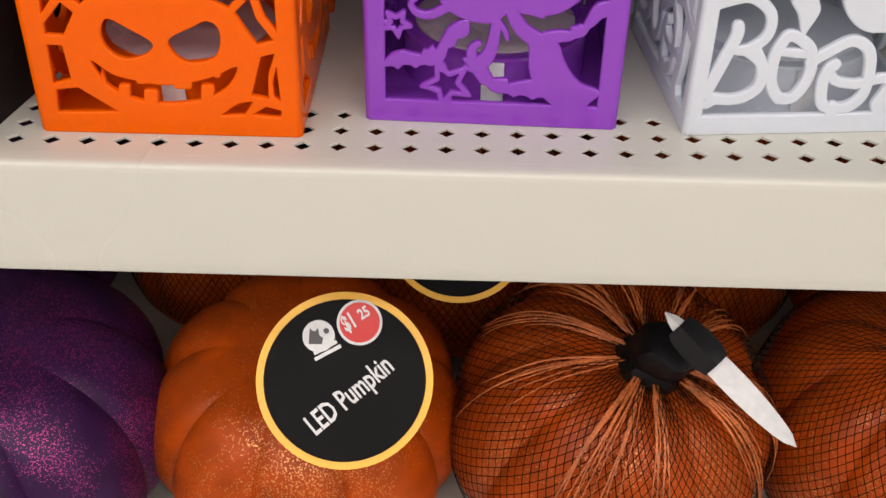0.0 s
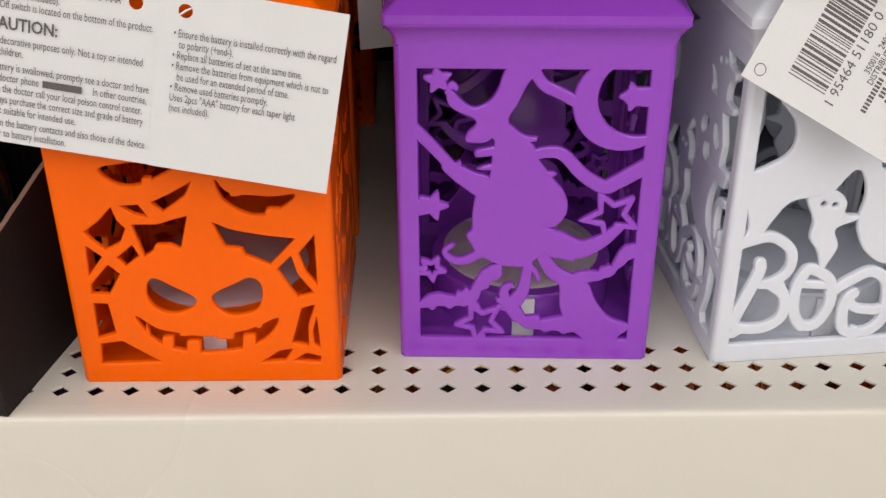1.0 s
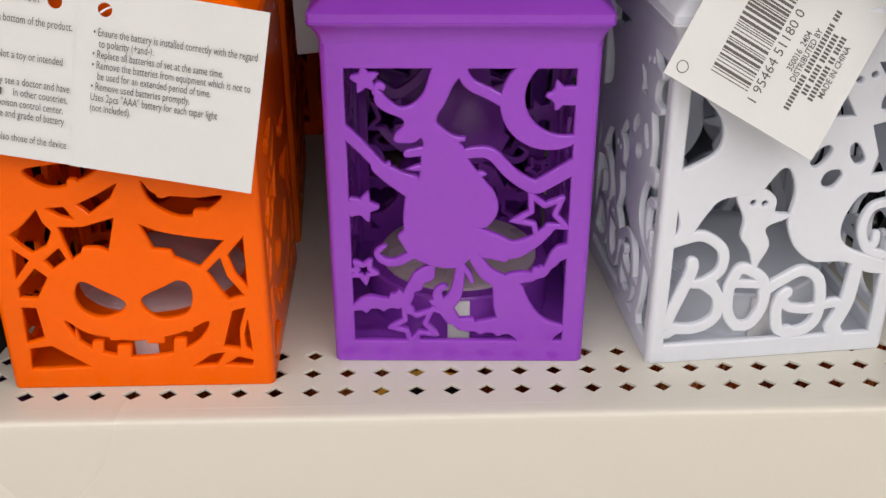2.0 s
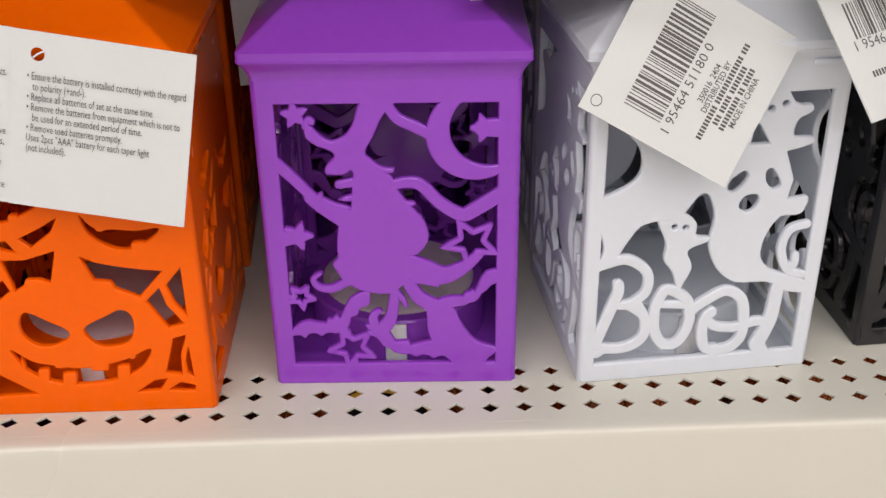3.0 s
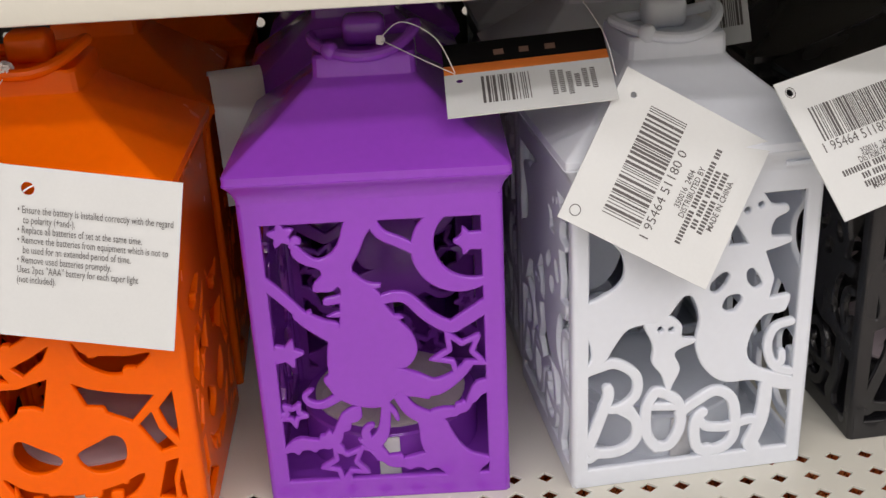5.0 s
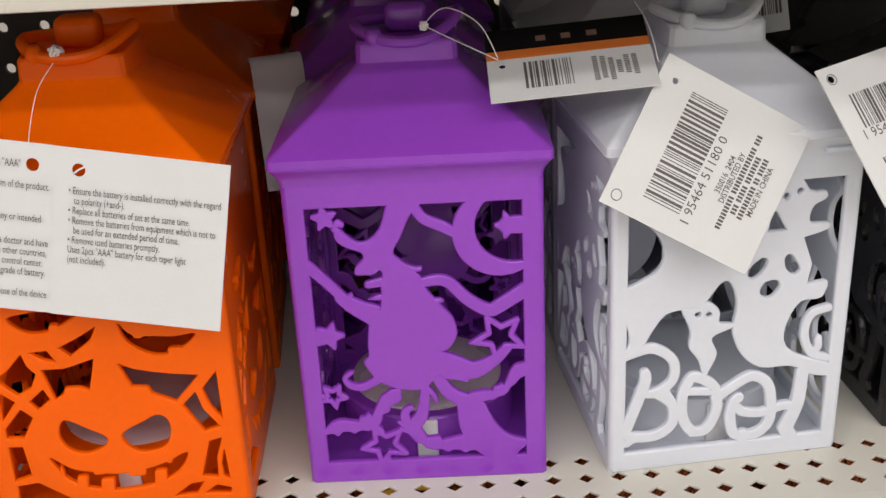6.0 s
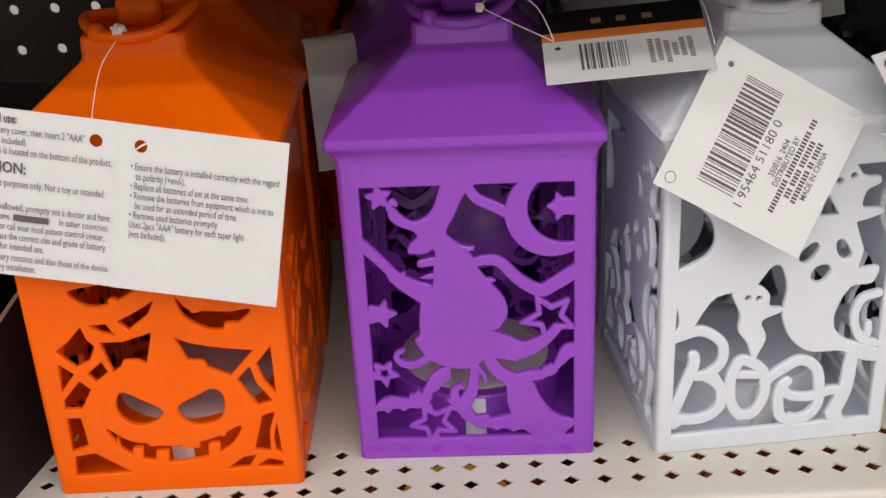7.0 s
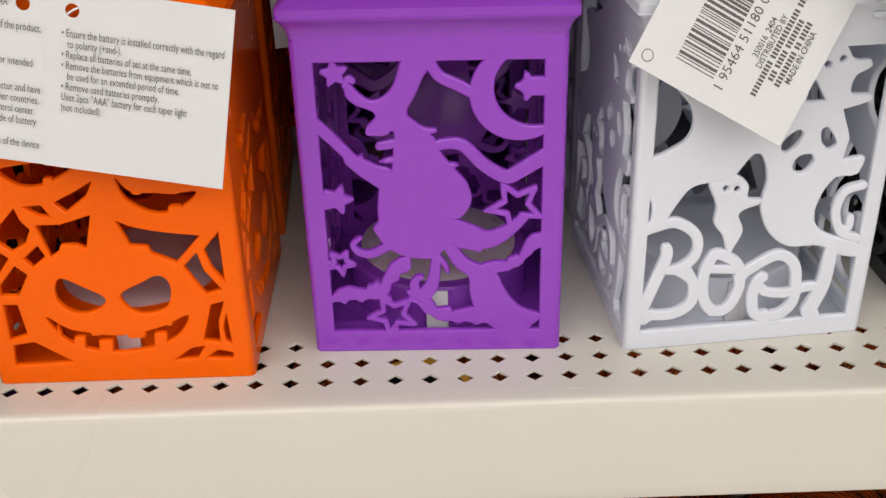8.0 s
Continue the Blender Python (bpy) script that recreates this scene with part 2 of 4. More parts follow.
def contours(f, xs, zs):
    """Closed level lines of f = 0."""
    s = f > 0
    links = {}

    def cross(i, j, k, l):
        t = f[i, j] / (f[i, j] - f[k, l])
        return (xs[j] + t * (xs[l] - xs[j]), zs[i] + t * (zs[k] - zs[i]))

    busy = np.argwhere((s[:-1, :-1].astype(int) + s[1:, :-1] + s[:-1, 1:] + s[1:, 1:]) % 4 != 0)
    where = {}
    for i, j in busy:
        corner = ((i, j), (i, j + 1), (i + 1, j + 1), (i + 1, j))
        cut = []
        for e in range(4):
            a, b = corner[e], corner[(e + 1) % 4]
            if s[a] != s[b]:
                key = (min(a, b), max(a, b))
                where[key] = cross(*key[0], *key[1])
                cut.append(key)
        pairs = ((cut[0], cut[1]),) if len(cut) == 2 else (((cut[0], cut[3]), (cut[1], cut[2])) if s[corner[0]] else ((cut[0], cut[1]), (cut[2], cut[3])))
        for a, b in pairs:
            links.setdefault(a, []).append(b)
            links.setdefault(b, []).append(a)
    loops, done = [], set()
    for start in links:
        if start in done:
            continue
        loop, at = [], start
        while at is not None and at not in done:
            done.add(at)
            loop.append(where[at])
            at = next((n for n in links[at] if n not in done), None)
        p = np.array(loop)
        if len(p) < 14:
            continue
        for _ in range(2):
            p = 0.5 * p + 0.25 * (np.roll(p, 1, 0) + np.roll(p, -1, 0))
        loops.append(p[::2])
    return loops


def stencil_panel(name, shapes, solid, win):
    e = HALF - 2.0
    rect = [(-e, RIM), (e, RIM), (e, TALL + 0.4), (-e, TALL + 0.4)]
    loops = [np.array(rect)] + stencil_loops(shapes, solid, win)
    me = curve_mesh(name, [l / 1000 for l in loops], 0.0027, RIM / 1000, 2, False)
    # stand the plate up: front towards -y, outer face at y = 0
    me.transform(Matrix.Translation((0, 0.00135, 0)) @ Matrix.Rotation(radians(90), 4, "X"))
    return me


def witch_panel():
    """The cut-out drawing: a witch on a broom with moon, stars, bats and a cat."""
    s = []
    s.append(('star', (-31.8, 111.6), 6.4, 190, 0.0))
    s.append(('blob', [(-8.0, 117.7), (-12.2, 107.6), (-16.0, 103.2), (-20.3, 102.0), (-24.2, 104.9), (-26.4, 107.6), (-28.4, 108.1), (-28.7, 103.7), (-25.3, 100.3), (-20.0, 98.0), (-19.1, 95.7), (-22.0, 92.5), (-22.4, 89.5), (-19.6, 89.0), (-14.9, 90.6), (-12.6, 89.1), (-13.2, 77.6), (-3.7, 77.2), (0.8, 84.6), (0.5, 87.4), (-7.8, 96.3), (-5.0, 103.3), (-1.6, 110.7), (2.2, 114.6), (2.8, 117.6)]))
    s.append(('line', [(-28.5, 107.3), (-27.2, 109.8), (-25.9, 108.9)], 1.2, 1.2))
    s.append(('line', [(-20.7, 90.4), (-16.4, 90.2), (-13.6, 92.5)], 1.2, 1.4))
    s.append(('line', [(-8.5, 94.6), (-4.0, 91.2), (0.1, 90.3), (3.6, 91.5)], 1.8, 0.6))
    s.append(('line', [(-10.5, 86.3), (-18.0, 85.0)], 1.9, 1.5))
    s.append(('line', [(-10.8, 80.3), (-16.5, 79.4)], 1.6, 0.8))
    s.append(('line', [(0.2, 115.1), (3.4, 110.0), (9.9, 106.6), (16.8, 102.6)], 2.0, 2.1))
    s.append(('line', [(-40.5, 94.4), (-34.1, 87.8), (-26.5, 78.9)], 2.3, 1.9))
    s.append(('line', [(-28.5, 80.2), (-23.5, 76.4), (-14.5, 70.6)], 2.3, 4.2))
    s.append(('line', [(-25.6, 80.0), (-24.2, 81.4)], 1.3, 0.8))
    s.append(('line', [(-20.4, 76.5), (-15.0, 75.8)], 1.7, 0.8))
    s.append(('blob', [(-12.6, 89.1), (-14.2, 75.8), (-18.2, 72.0), (-19.9, 61.4), (-19.9, 55.8), (-22.0, 53.2), (-20.1, 49.2), (-17.8, 45.4), (-13.0, 42.2), (-7.7, 40.5), (-1.3, 40.2), (4.3, 44.4), (6.6, 49.3), (4.8, 55.9), (9.0, 56.5), (12.3, 59.9), (13.7, 64.6), (12.1, 70.6), (8.3, 75.5), (3.4, 82.2), (0.6, 88.5), (-7.0, 93.4)]))
    s.append(('line', [(5.6, 76.8), (9.6, 77.8)], 1.7, 0.4))
    s.append(('line', [(-0.3, 84.0), (5.4, 85.6), (11.1, 84.6), (18.0, 77.3), (25.6, 72.6), (30.5, 74.7), (39.9, 80.8)], 1.9, 2.9))
    s.append(('moon', (30.4, 103.6), 17.2, (35.4, 105.7), 13.8))
    s.append(('star', (33.7, 106.0), 6.8, 180, 0.0))
    s.append(('line', [(33.1, 106.0), (41.1, 106.1)], 3.2, 3.6))
    s.append(('star', (29.2, 61.1), 12.4, 170, 6.7))
    s.append(('star', (-33.9, 64.6), 7.4, 0, 0.0))
    s.append(('line', [(-42.3, 64.3), (-34.9, 64.4)], 2.9, 2.5))
    s.append(('star', (-34.4, 38.9), 7.3, 12, 2.2))
    s.append(('line', [(-42.4, 39.3), (-38.0, 39.1)], 1.1, 1.1))
    s.append(('line', [(-17.1, 45.4), (-22.7, 42.4), (-27.4, 43.1), (-29.5, 46.4), (-27.0, 48.8)], 1.9, 0.9))
    s.append(('line', [(4.6, 51.8), (11.5, 49.8), (18.7, 47.5), (25.8, 50.6), (32.3, 56.6)], 5.5, 1.7))
    s.append(('line', [(9.8, 47.4), (13.1, 45.8), (16.5, 43.7)], 3.4, 1.1))
    s.append(('line', [(5.8, 44.4), (9.8, 38.0), (15.7, 34.2)], 2.4, 3.1))
    s.append(('poly', [(13.6, 35.3), (18.0, 37.9), (21.7, 38.7), (26.0, 38.5), (26.5, 40.2), (28.4, 40.4), (29.7, 41.8), (30.5, 40.8), (32.8, 46.9), (34.7, 49.2), (40.7, 50.9), (40.6, 45.1), (36.6, 43.3), (34.8, 40.9), (33.1, 39.7), (32.2, 37.7), (30.5, 36.1), (28.3, 35.7), (27.0, 34.5), (24.8, 34.3), (22.9, 33.9), (20.0, 32.5)]))
    s.append(('blob', [(11.0, 35.4), (15.3, 35.2), (19.7, 36.3), (23.3, 32.4), (24.7, 28.5), (28.0, 22.5), (32.3, 18.1), (38.9, 15.8), (38.4, 13.2), (35.3, 10.2), (33.7, 6.0), (24.8, 5.9), (22.0, 9.2), (17.3, 13.3), (14.4, 18.1), (12.6, 23.9), (12.2, 31.6)]))
    s.append(('poly', [(-10.3, 24.6), (-5.2, 21.3), (-2.5, 24.3), (0.4, 18.8), (5.6, 19.3), (6.0, 17.2), (14.4, 19.4), (21.8, 17.0), (27.1, 5.8), (23.3, 6.0), (21.2, 9.7), (18.6, 12.0), (16.4, 11.8), (14.6, 10.6), (12.9, 12.2), (10.2, 12.6), (8.0, 11.4), (5.8, 13.0), (3.2, 12.9), (-0.3, 13.8), (-2.4, 16.0), (-4.6, 16.6), (-5.4, 18.2), (-7.4, 20.9), (-10.9, 22.1)]))
    s.append(('line', [(0.5, 42.1), (-0.3, 33.4), (-1.9, 27.9), (-5.1, 23.9)], 1.7, 3.1))
    s.append(('line', [(0.9, 40.9), (3.4, 37.8), (4.5, 34.7)], 1.3, 0.9))
    s.append(('line', [(-10.2, 25.9), (-5.3, 24.2)], 0.9, 2.6))
    s.append(('line', [(-6.8, 24.0), (-7.9, 29.1), (-6.9, 31.4), (-5.3, 32.3)], 2.2, 1.1))
    s.append(('poly', [(-41.5, 23.7), (-38.8, 24.9), (-35.9, 27.6), (-32.3, 28.7), (-28.9, 27.8), (-25.9, 27.4), (-25.3, 29.4), (-23.6, 29.3), (-21.7, 31.5), (-20.5, 29.7), (-18.5, 34.2), (-16.5, 38.1), (-13.1, 40.5), (-8.7, 41.8), (-8.6, 36.3), (-10.6, 34.3), (-12.8, 33.9), (-13.4, 30.9), (-16.1, 30.0), (-16.7, 27.0), (-17.7, 25.2), (-19.1, 23.5), (-20.9, 23.3), (-22.5, 22.6), (-24.4, 23.2), (-26.2, 22.8), (-27.6, 21.3), (-29.7, 22.9), (-32.3, 22.8), (-34.0, 20.5), (-35.9, 22.2), (-39.0, 21.8), (-41.7, 20.6)]))
    s.append(('line', [(-19.9, 24.6), (-18.3, 22.4)], 1.9, 2.0))
    s.append(('star', (-16.4, 16.0), 11.5, 172, 5.9))
    s.append(('line', [(-16.0, 9.5), (-16.2, 5.5)], 1.8, 1.8))
    return s


def jack_panel():
    """The cut-out drawing: a grinning pumpkin among cobwebs."""
    s = []
    s.append(('hole', [(-28.5, 85.1), (-25.9, 81.2), (-21.3, 79.0), (-16.1, 79.4), (-11.1, 81.5), (-4.9, 85.6), (-11.6, 87.5), (-21.8, 86.6)]))
    s.append(('hole', [(8.5, 80.9), (10.6, 73.6), (17.2, 68.7), (23.3, 67.8), (30.1, 70.7), (34.2, 75.2), (26.6, 74.5), (20.2, 75.1), (14.6, 75.4), (11.2, 77.1)]))
    s.append(('cut', [(-13.2, 72.6), (-9.7, 69.2), (-2.2, 74.8), (0.6, 80.0), (-6.0, 76.1)]))
    s.append(('cut', [(-23.6, 71.4), (-17.6, 71.8), (-15.0, 67.2), (-19.5, 68.5)]))
    s.append(('cut', [(-37.1, 61.7), (-31.9, 65.4), (-26.7, 70.9), (-25.6, 66.2), (-23.1, 62.9), (-25.6, 57.6), (-30.8, 54.8), (-34.3, 58.1)]))
    s.append(('cut', [(-20.8, 64.4), (-12.6, 64.3), (-2.1, 67.5), (-5.5, 55.1), (-8.8, 56.7), (-14.0, 56.7), (-14.8, 54.4), (-17.9, 52.2)]))
    s.append(('cut', [(6.0, 65.1), (11.1, 62.6), (17.0, 61.1), (24.5, 59.7), (33.3, 58.6), (24.2, 48.5), (16.3, 52.3), (15.3, 55.1), (9.6, 55.7)]))
    s.append(('cut', [(-27.3, 51.8), (-21.6, 56.5), (-19.9, 52.3), (-24.8, 48.4)]))
    s.append(('cut', [(-37.2, 56.3), (-32.4, 52.1), (-37.9, 45.0)]))
    s.append(('cut', [(-37.8, 41.1), (-30.9, 48.9), (-27.4, 45.4), (-32.1, 37.2), (-37.9, 37.5)]))
    s.append(('cut', [(-38.1, 33.6), (-33.2, 33.3), (-32.3, 21.1), (-38.6, 19.1)]))
    s.append(('cut', [(-38.0, 16.6), (-30.4, 17.7), (-18.1, 8.8), (-39.1, 7.9)]))
    s.append(('cut', [(34.0, 52.9), (40.7, 60.9), (40.0, 40.2), (36.2, 45.5)]))
    s.append(('cut', [(26.3, 46.7), (31.4, 51.9), (33.0, 44.9), (38.3, 37.1), (32.8, 35.5), (29.9, 40.3)]))
    s.append(('cut', [(33.8, 31.0), (38.3, 32.2), (35.5, 24.0), (35.1, 15.3), (29.5, 16.4)]))
    s.append(('cut', [(38.6, 27.1), (39.2, 14.3), (37.3, 15.9), (37.1, 21.4)]))
    s.append(('cut', [(18.3, 8.3), (24.8, 13.1), (29.5, 13.8), (26.3, 8.7)]))
    s.append(('cut', [(29.6, 8.9), (34.2, 12.0), (39.3, 10.5), (38.7, 7.7)]))
    s.append(('hole', [(-18.9, 40.1), (-16.2, 43.5), (-9.5, 39.8), (-2.7, 35.2), (-4.8, 31.2), (-11.3, 29.1), (-16.3, 30.9), (-19.0, 35.2)]))
    s.append(('hole', [(3.2, 36.4), (11.6, 41.1), (16.5, 43.4), (20.0, 41.3), (20.3, 35.4), (17.4, 30.0), (9.8, 28.2), (4.9, 30.9)]))
    s.append(('hole', [(-24.2, 28.1), (-17.7, 23.0), (-10.1, 20.9), (-1.2, 19.3), (7.5, 20.4), (16.5, 22.8), (25.2, 26.9), (21.6, 19.8), (15.4, 15.6), (7.6, 13.3), (-2.2, 12.5), (-11.6, 14.1), (-18.5, 17.8), (-22.3, 23.0)]))
    s.append(('poly', [(-9.8, 24.3), (-5.5, 24.3), (-6.0, 19.6), (-10.3, 19.6)]))
    s.append(('poly', [(3.3, 24.6), (9.8, 24.5), (9.1, 18.0), (2.6, 18.1)]))
    s.append(('poly', [(-16.4, 26.7), (-14.5, 26.8), (-14.9, 22.9), (-16.9, 22.7)]))
    s.append(('poly', [(17.2, 27.0), (20.0, 27.1), (19.6, 22.7), (16.9, 22.6)]))
    s.append(('poly', [(-16.3, 19.4), (-12.1, 19.5), (-13.0, 12.4), (-17.3, 12.4)]))
    s.append(('poly', [(-7.8, 17.6), (-2.7, 17.6), (-3.6, 10.3), (-8.8, 10.3)]))
    s.append(('poly', [(12.2, 20.0), (16.9, 20.1), (16.1, 12.5), (11.3, 12.5)]))
    s.append(('poly', [(-21.6, 23.5), (-19.9, 23.6), (-20.4, 19.4), (-22.2, 19.2)]))
    s.append(('poly', [(24.2, 70.3), (29.3, 70.3), (28.9, 65.7), (23.7, 65.8)]))
    s.append(('poly', [(13.0, 78.4), (16.9, 78.4), (16.5, 74.6), (12.7, 74.6)]))
    s.append(('poly', [(-15.1, 82.0), (-11.4, 82.0), (-12.0, 77.1), (-15.7, 77.1)]))
    return s


def ghost_panel():
    """The cut-out drawing: ghosts over the word Boo."""
    s = []
    s.append(('blob', [(-43.9, 76.0), (-36.7, 81.0), (-29.9, 84.8), (-27.2, 90.1), (-28.6, 98.0), (-35.2, 107.3), (-22.7, 109.3), (3.4, 98.1), (1.2, 78.3), (-4.2, 78.3), (-10.1, 70.7), (-14.9, 68.8), (-24.9, 67.2), (-30.0, 61.1), (-34.4, 54.4), (-42.7, 52.4)]))
    s.append(('hole', [(-41.6, 65.4), (-39.6, 61.6), (-39.3, 56.3), (-41.1, 54.2), (-43.0, 59.6)]))
    s.append(('blob', [(-22.7, 108.3), (-8.2, 86.0), (-0.8, 76.6), (1.7, 67.8), (0.6, 57.4), (4.7, 46.8), (12.8, 40.2), (25.1, 39.3), (33.7, 34.5), (41.7, 33.6), (41.0, 38.6), (26.8, 44.5), (21.6, 50.4), (22.1, 58.7), (26.8, 66.8), (36.7, 71.9), (30.7, 117.0), (5.5, 119.4)]))
    s.append(('hole', [(5.3, 79.7), (6.1, 82.9), (10.4, 86.3), (12.5, 84.6), (10.7, 80.7), (7.6, 78.2)]))
    s.append(('hole', [(19.1, 85.5), (21.1, 86.7), (23.9, 83.2), (25.2, 79.9), (22.7, 78.4), (19.8, 81.3)]))
    s.append(('hole', [(10.4, 72.7), (12.2, 76.2), (16.5, 76.7), (17.7, 73.8), (15.1, 70.2), (12.0, 70.3)]))
    s.append(('cut', [(9.7, 105.2), (14.4, 104.1), (18.9, 96.6), (11.7, 96.7), (12.5, 100.3)]))
    s.append(('blob', [(-19.6, 68.4), (-15.4, 69.1), (-12.2, 71.3), (-7.8, 69.9), (-4.6, 66.2), (-4.4, 61.5), (1.2, 60.4), (-0.1, 58.4), (-7.0, 55.3), (-4.8, 48.4), (-7.5, 41.4), (-9.4, 37.9), (-12.2, 46.3), (-16.0, 52.0), (-15.8, 59.1)]))
    s.append(('dot', (-13.1, 65.7), 1.1))
    s.append(('dot', (-8.9, 65.2), 1.1))
    s.append(('line', [(-39.6, 18.7), (-35.7, 29.7), (-32.5, 39.2), (-32.6, 42.8)], 2.4, 2.2))
    s.append(('line', [(-44.7, 49.8), (-37.1, 52.3), (-29.5, 53.2), (-22.0, 47.4), (-21.6, 39.2), (-27.1, 34.2), (-31.5, 33.7)], 2.2, 1.9))
    s.append(('line', [(-28.2, 33.8), (-21.7, 28.1), (-21.5, 19.2), (-28.0, 14.6), (-37.2, 15.1), (-40.8, 18.1)], 2.2, 2.2))
    s.append(('line', [(-43.2, 21.7), (-39.6, 18.7)], 2.2, 2.2))
    s.append(('line', [(-24.9, 34.7), (-19.7, 25.3), (-13.2, 13.9)], 1.8, 1.8))
    s.append(('ring', [(-12.8, 39.0), (-5.2, 33.7), (-3.7, 23.6), (-7.5, 15.1), (-13.2, 14.9), (-17.1, 21.3), (-17.6, 30.2), (-16.0, 36.2)], 2.2))
    s.append(('line', [(-16.8, 33.0), (-6.6, 31.9)], 1.7, 1.8))
    s.append(('line', [(-4.1, 28.6), (2.2, 33.0), (9.8, 36.6), (16.2, 32.6), (18.3, 23.6), (17.7, 14.8), (12.4, 10.2), (4.3, 11.2), (2.0, 19.1), (3.0, 25.4), (5.0, 27.6)], 2.2, 2.3))
    s.append(('line', [(3.0, 25.4), (6.8, 21.1), (14.2, 19.6)], 2.0, 2.0))
    s.append(('line', [(14.2, 19.6), (23.8, 21.8), (27.5, 20.1)], 2.0, 2.0))
    s.append(('line', [(30.0, 36.8), (29.0, 22.5), (25.0, 11.4)], 2.6, 3.2))
    s.append(('line', [(25.0, 11.4), (28.1, 4.6)], 3.2, 3.2))
    s.append(('line', [(7.8, 10.7), (7.2, 5.7)], 2.3, 2.3))
    s.append(('line', [(-36.1, 15.0), (-39.3, 12.7)], 2.0, 2.0))
    s.append(('line', [(38.9, 41.3), (32.5, 44.4), (29.3, 53.1), (31.5, 60.8), (37.9, 62.9)], 1.8, 1.7))
    s.append(('line', [(32.3, 44.9), (35.1, 46.0), (35.2, 50.1)], 1.8, 1.5))
    s.append(('cut', [(23.5, 116.1), (38.5, 116.0), (34.8, 110.8), (29.0, 110.6), (26.4, 111.6)]))
    s.append(('hole', [(27.4, 99.5), (28.4, 105.0), (33.0, 107.6), (37.7, 112.7), (38.4, 99.6), (30.8, 98.4)]))
    s.append(('cut', [(25.8, 93.0), (31.2, 94.2), (38.7, 96.9), (39.8, 75.2), (28.5, 74.0), (29.9, 82.0)]))
    s.append(('dot', (17.7, 109.8), 1.2))
    s.append(('dot', (22.8, 111.4), 1.2))
    return s



# ---- setting: the store's gondola with two shelves ----
SZ = 1.2           # height of the shelf top
DEPTH = 0.36


def diamond_shelf(name, z, label, holes):
    """A sheet-metal shelf with a rounded front lip and rows of diamond punchings."""
    x0, x1, lip, t = -0.62, 0.62, 0.047, 0.0012
    ob = new(name)
    tagged(ob, label, "shelf", kind="structure")
    # lip: a bent profile carried along x
    prof = [(0.0115, 0.0), (0.0075, 0.0), (0.0063, -0.0003), (0.0053, -0.0009), (0.0048, -0.0019), (0.0046, -0.004), (0.0040, -0.040), (0.0041, -lip + 0.002), (0.0046, -lip + 0.0005), (0.006, -lip), (0.016, -lip), (0.016, -lip + t), (0.0062, -lip + t), (0.0053, -0.040), (0.006, -0.005), (0.0072, -0.0018), (0.0085, -t), (0.0115, -t)]
    bm = loft([[(x, y - 0.0018, z + dz) for y, dz in prof] for x in np.linspace(x0, x1, 9)])
    part("front_lip", bm, M_SHELF, ob, "cream enamelled steel front edge")
    loops = [np.array([(x0, 0.0097), (x1, 0.0097), (x1, DEPTH), (x0, DEPTH)])]
    if holes:
        for k in range(-14, 25):
            for r in range(3):
                cx, cy, a, b = -0.0664 + 0.01283 * k, 0.0189 + 0.0116 * r, 0.0036, 0.0031
                loops.append(np.array([(cx - a, cy), (cx, cy - b), (cx + a, cy), (cx, cy + b)]))
    me = curve_mesh("deck", loops, t, 0.00025)
    me.transform(Matrix.Translation((0, 0, z - t / 2)))
    part("deck", me, M_SHELF, ob, "cream steel sheet with diamond-shaped holes" if holes else "")
    return ob


diamond_shelf("shelf", SZ, "cream enamelled steel store shelf with diamond punchings", True)
diamond_shelf("shelf_upper", SZ + 0.243, "cream enamelled steel shelf above the lanterns", False)
diamond_shelf("shelf_lower", SZ - 0.262, "cream enamelled steel shelf under the pumpkins", False)

# pegboard back with round holes
loops = [np.array([(-0.62, 0.0), (0.62, 0.0), (0.62, 1.0), (-0.62, 1.0)])]
for i in range(-24, 25):
    for j in range(39):
        c = (-0.2187 + 0.0254 * i, 0.0040 + 0.0254 * j)
        if abs(c[0]) < 0.61:
            loops.append(np.array([(c[0] + 0.0033 * math.cos(a), c[1] + 0.0033 * math.sin(a)) for a in np.linspace(0, 2 * math.pi, 11)[:-1]]))
me = curve_mesh("back_panel", loops, 0.003)
me.transform(Matrix.Translation((0, DEPTH + 0.002, SZ - 0.34)) @ Matrix.Rotation(radians(90), 4, "X"))
tagged(part("back_panel", me, M_PEG), "dark pegboard back of the store rack", "panel", kind="structure")
for sx in (-0.63, 0.63):
    tagged(part("rack_upright", box(sx - 0.012, sx + 0.012, 0.01, DEPTH + 0.01, 0, 2.0, 0.002), M_SHELF), "cream steel upright of the rack", "upright", kind="structure")
tagged(part("floor", box(-3, 3, -5, 2.5, -0.05, 0), M_FLOOR), "pale vinyl store floor", "floor", kind="structure")
tagged(part("ceiling", box(-3, 3, -5, 2.5, 3.2, 3.25), M_WALL), "white store ceiling", "ceiling", kind="structure")
for n, b in (("wall_south", (-3, 3, -5.05, -5, 0, 3.2)), ("wall_north", (-3, 3, 2.5, 2.55, 0, 3.2)), ("wall_west", (-3.05, -3, -5, 2.5, 0, 3.2)), ("wall_east", (3, 3.05, -5, 2.5, 0, 3.2))):
    tagged(part(n, box(*b), M_WALL), "plain pale store wall", "wall", kind="structure")


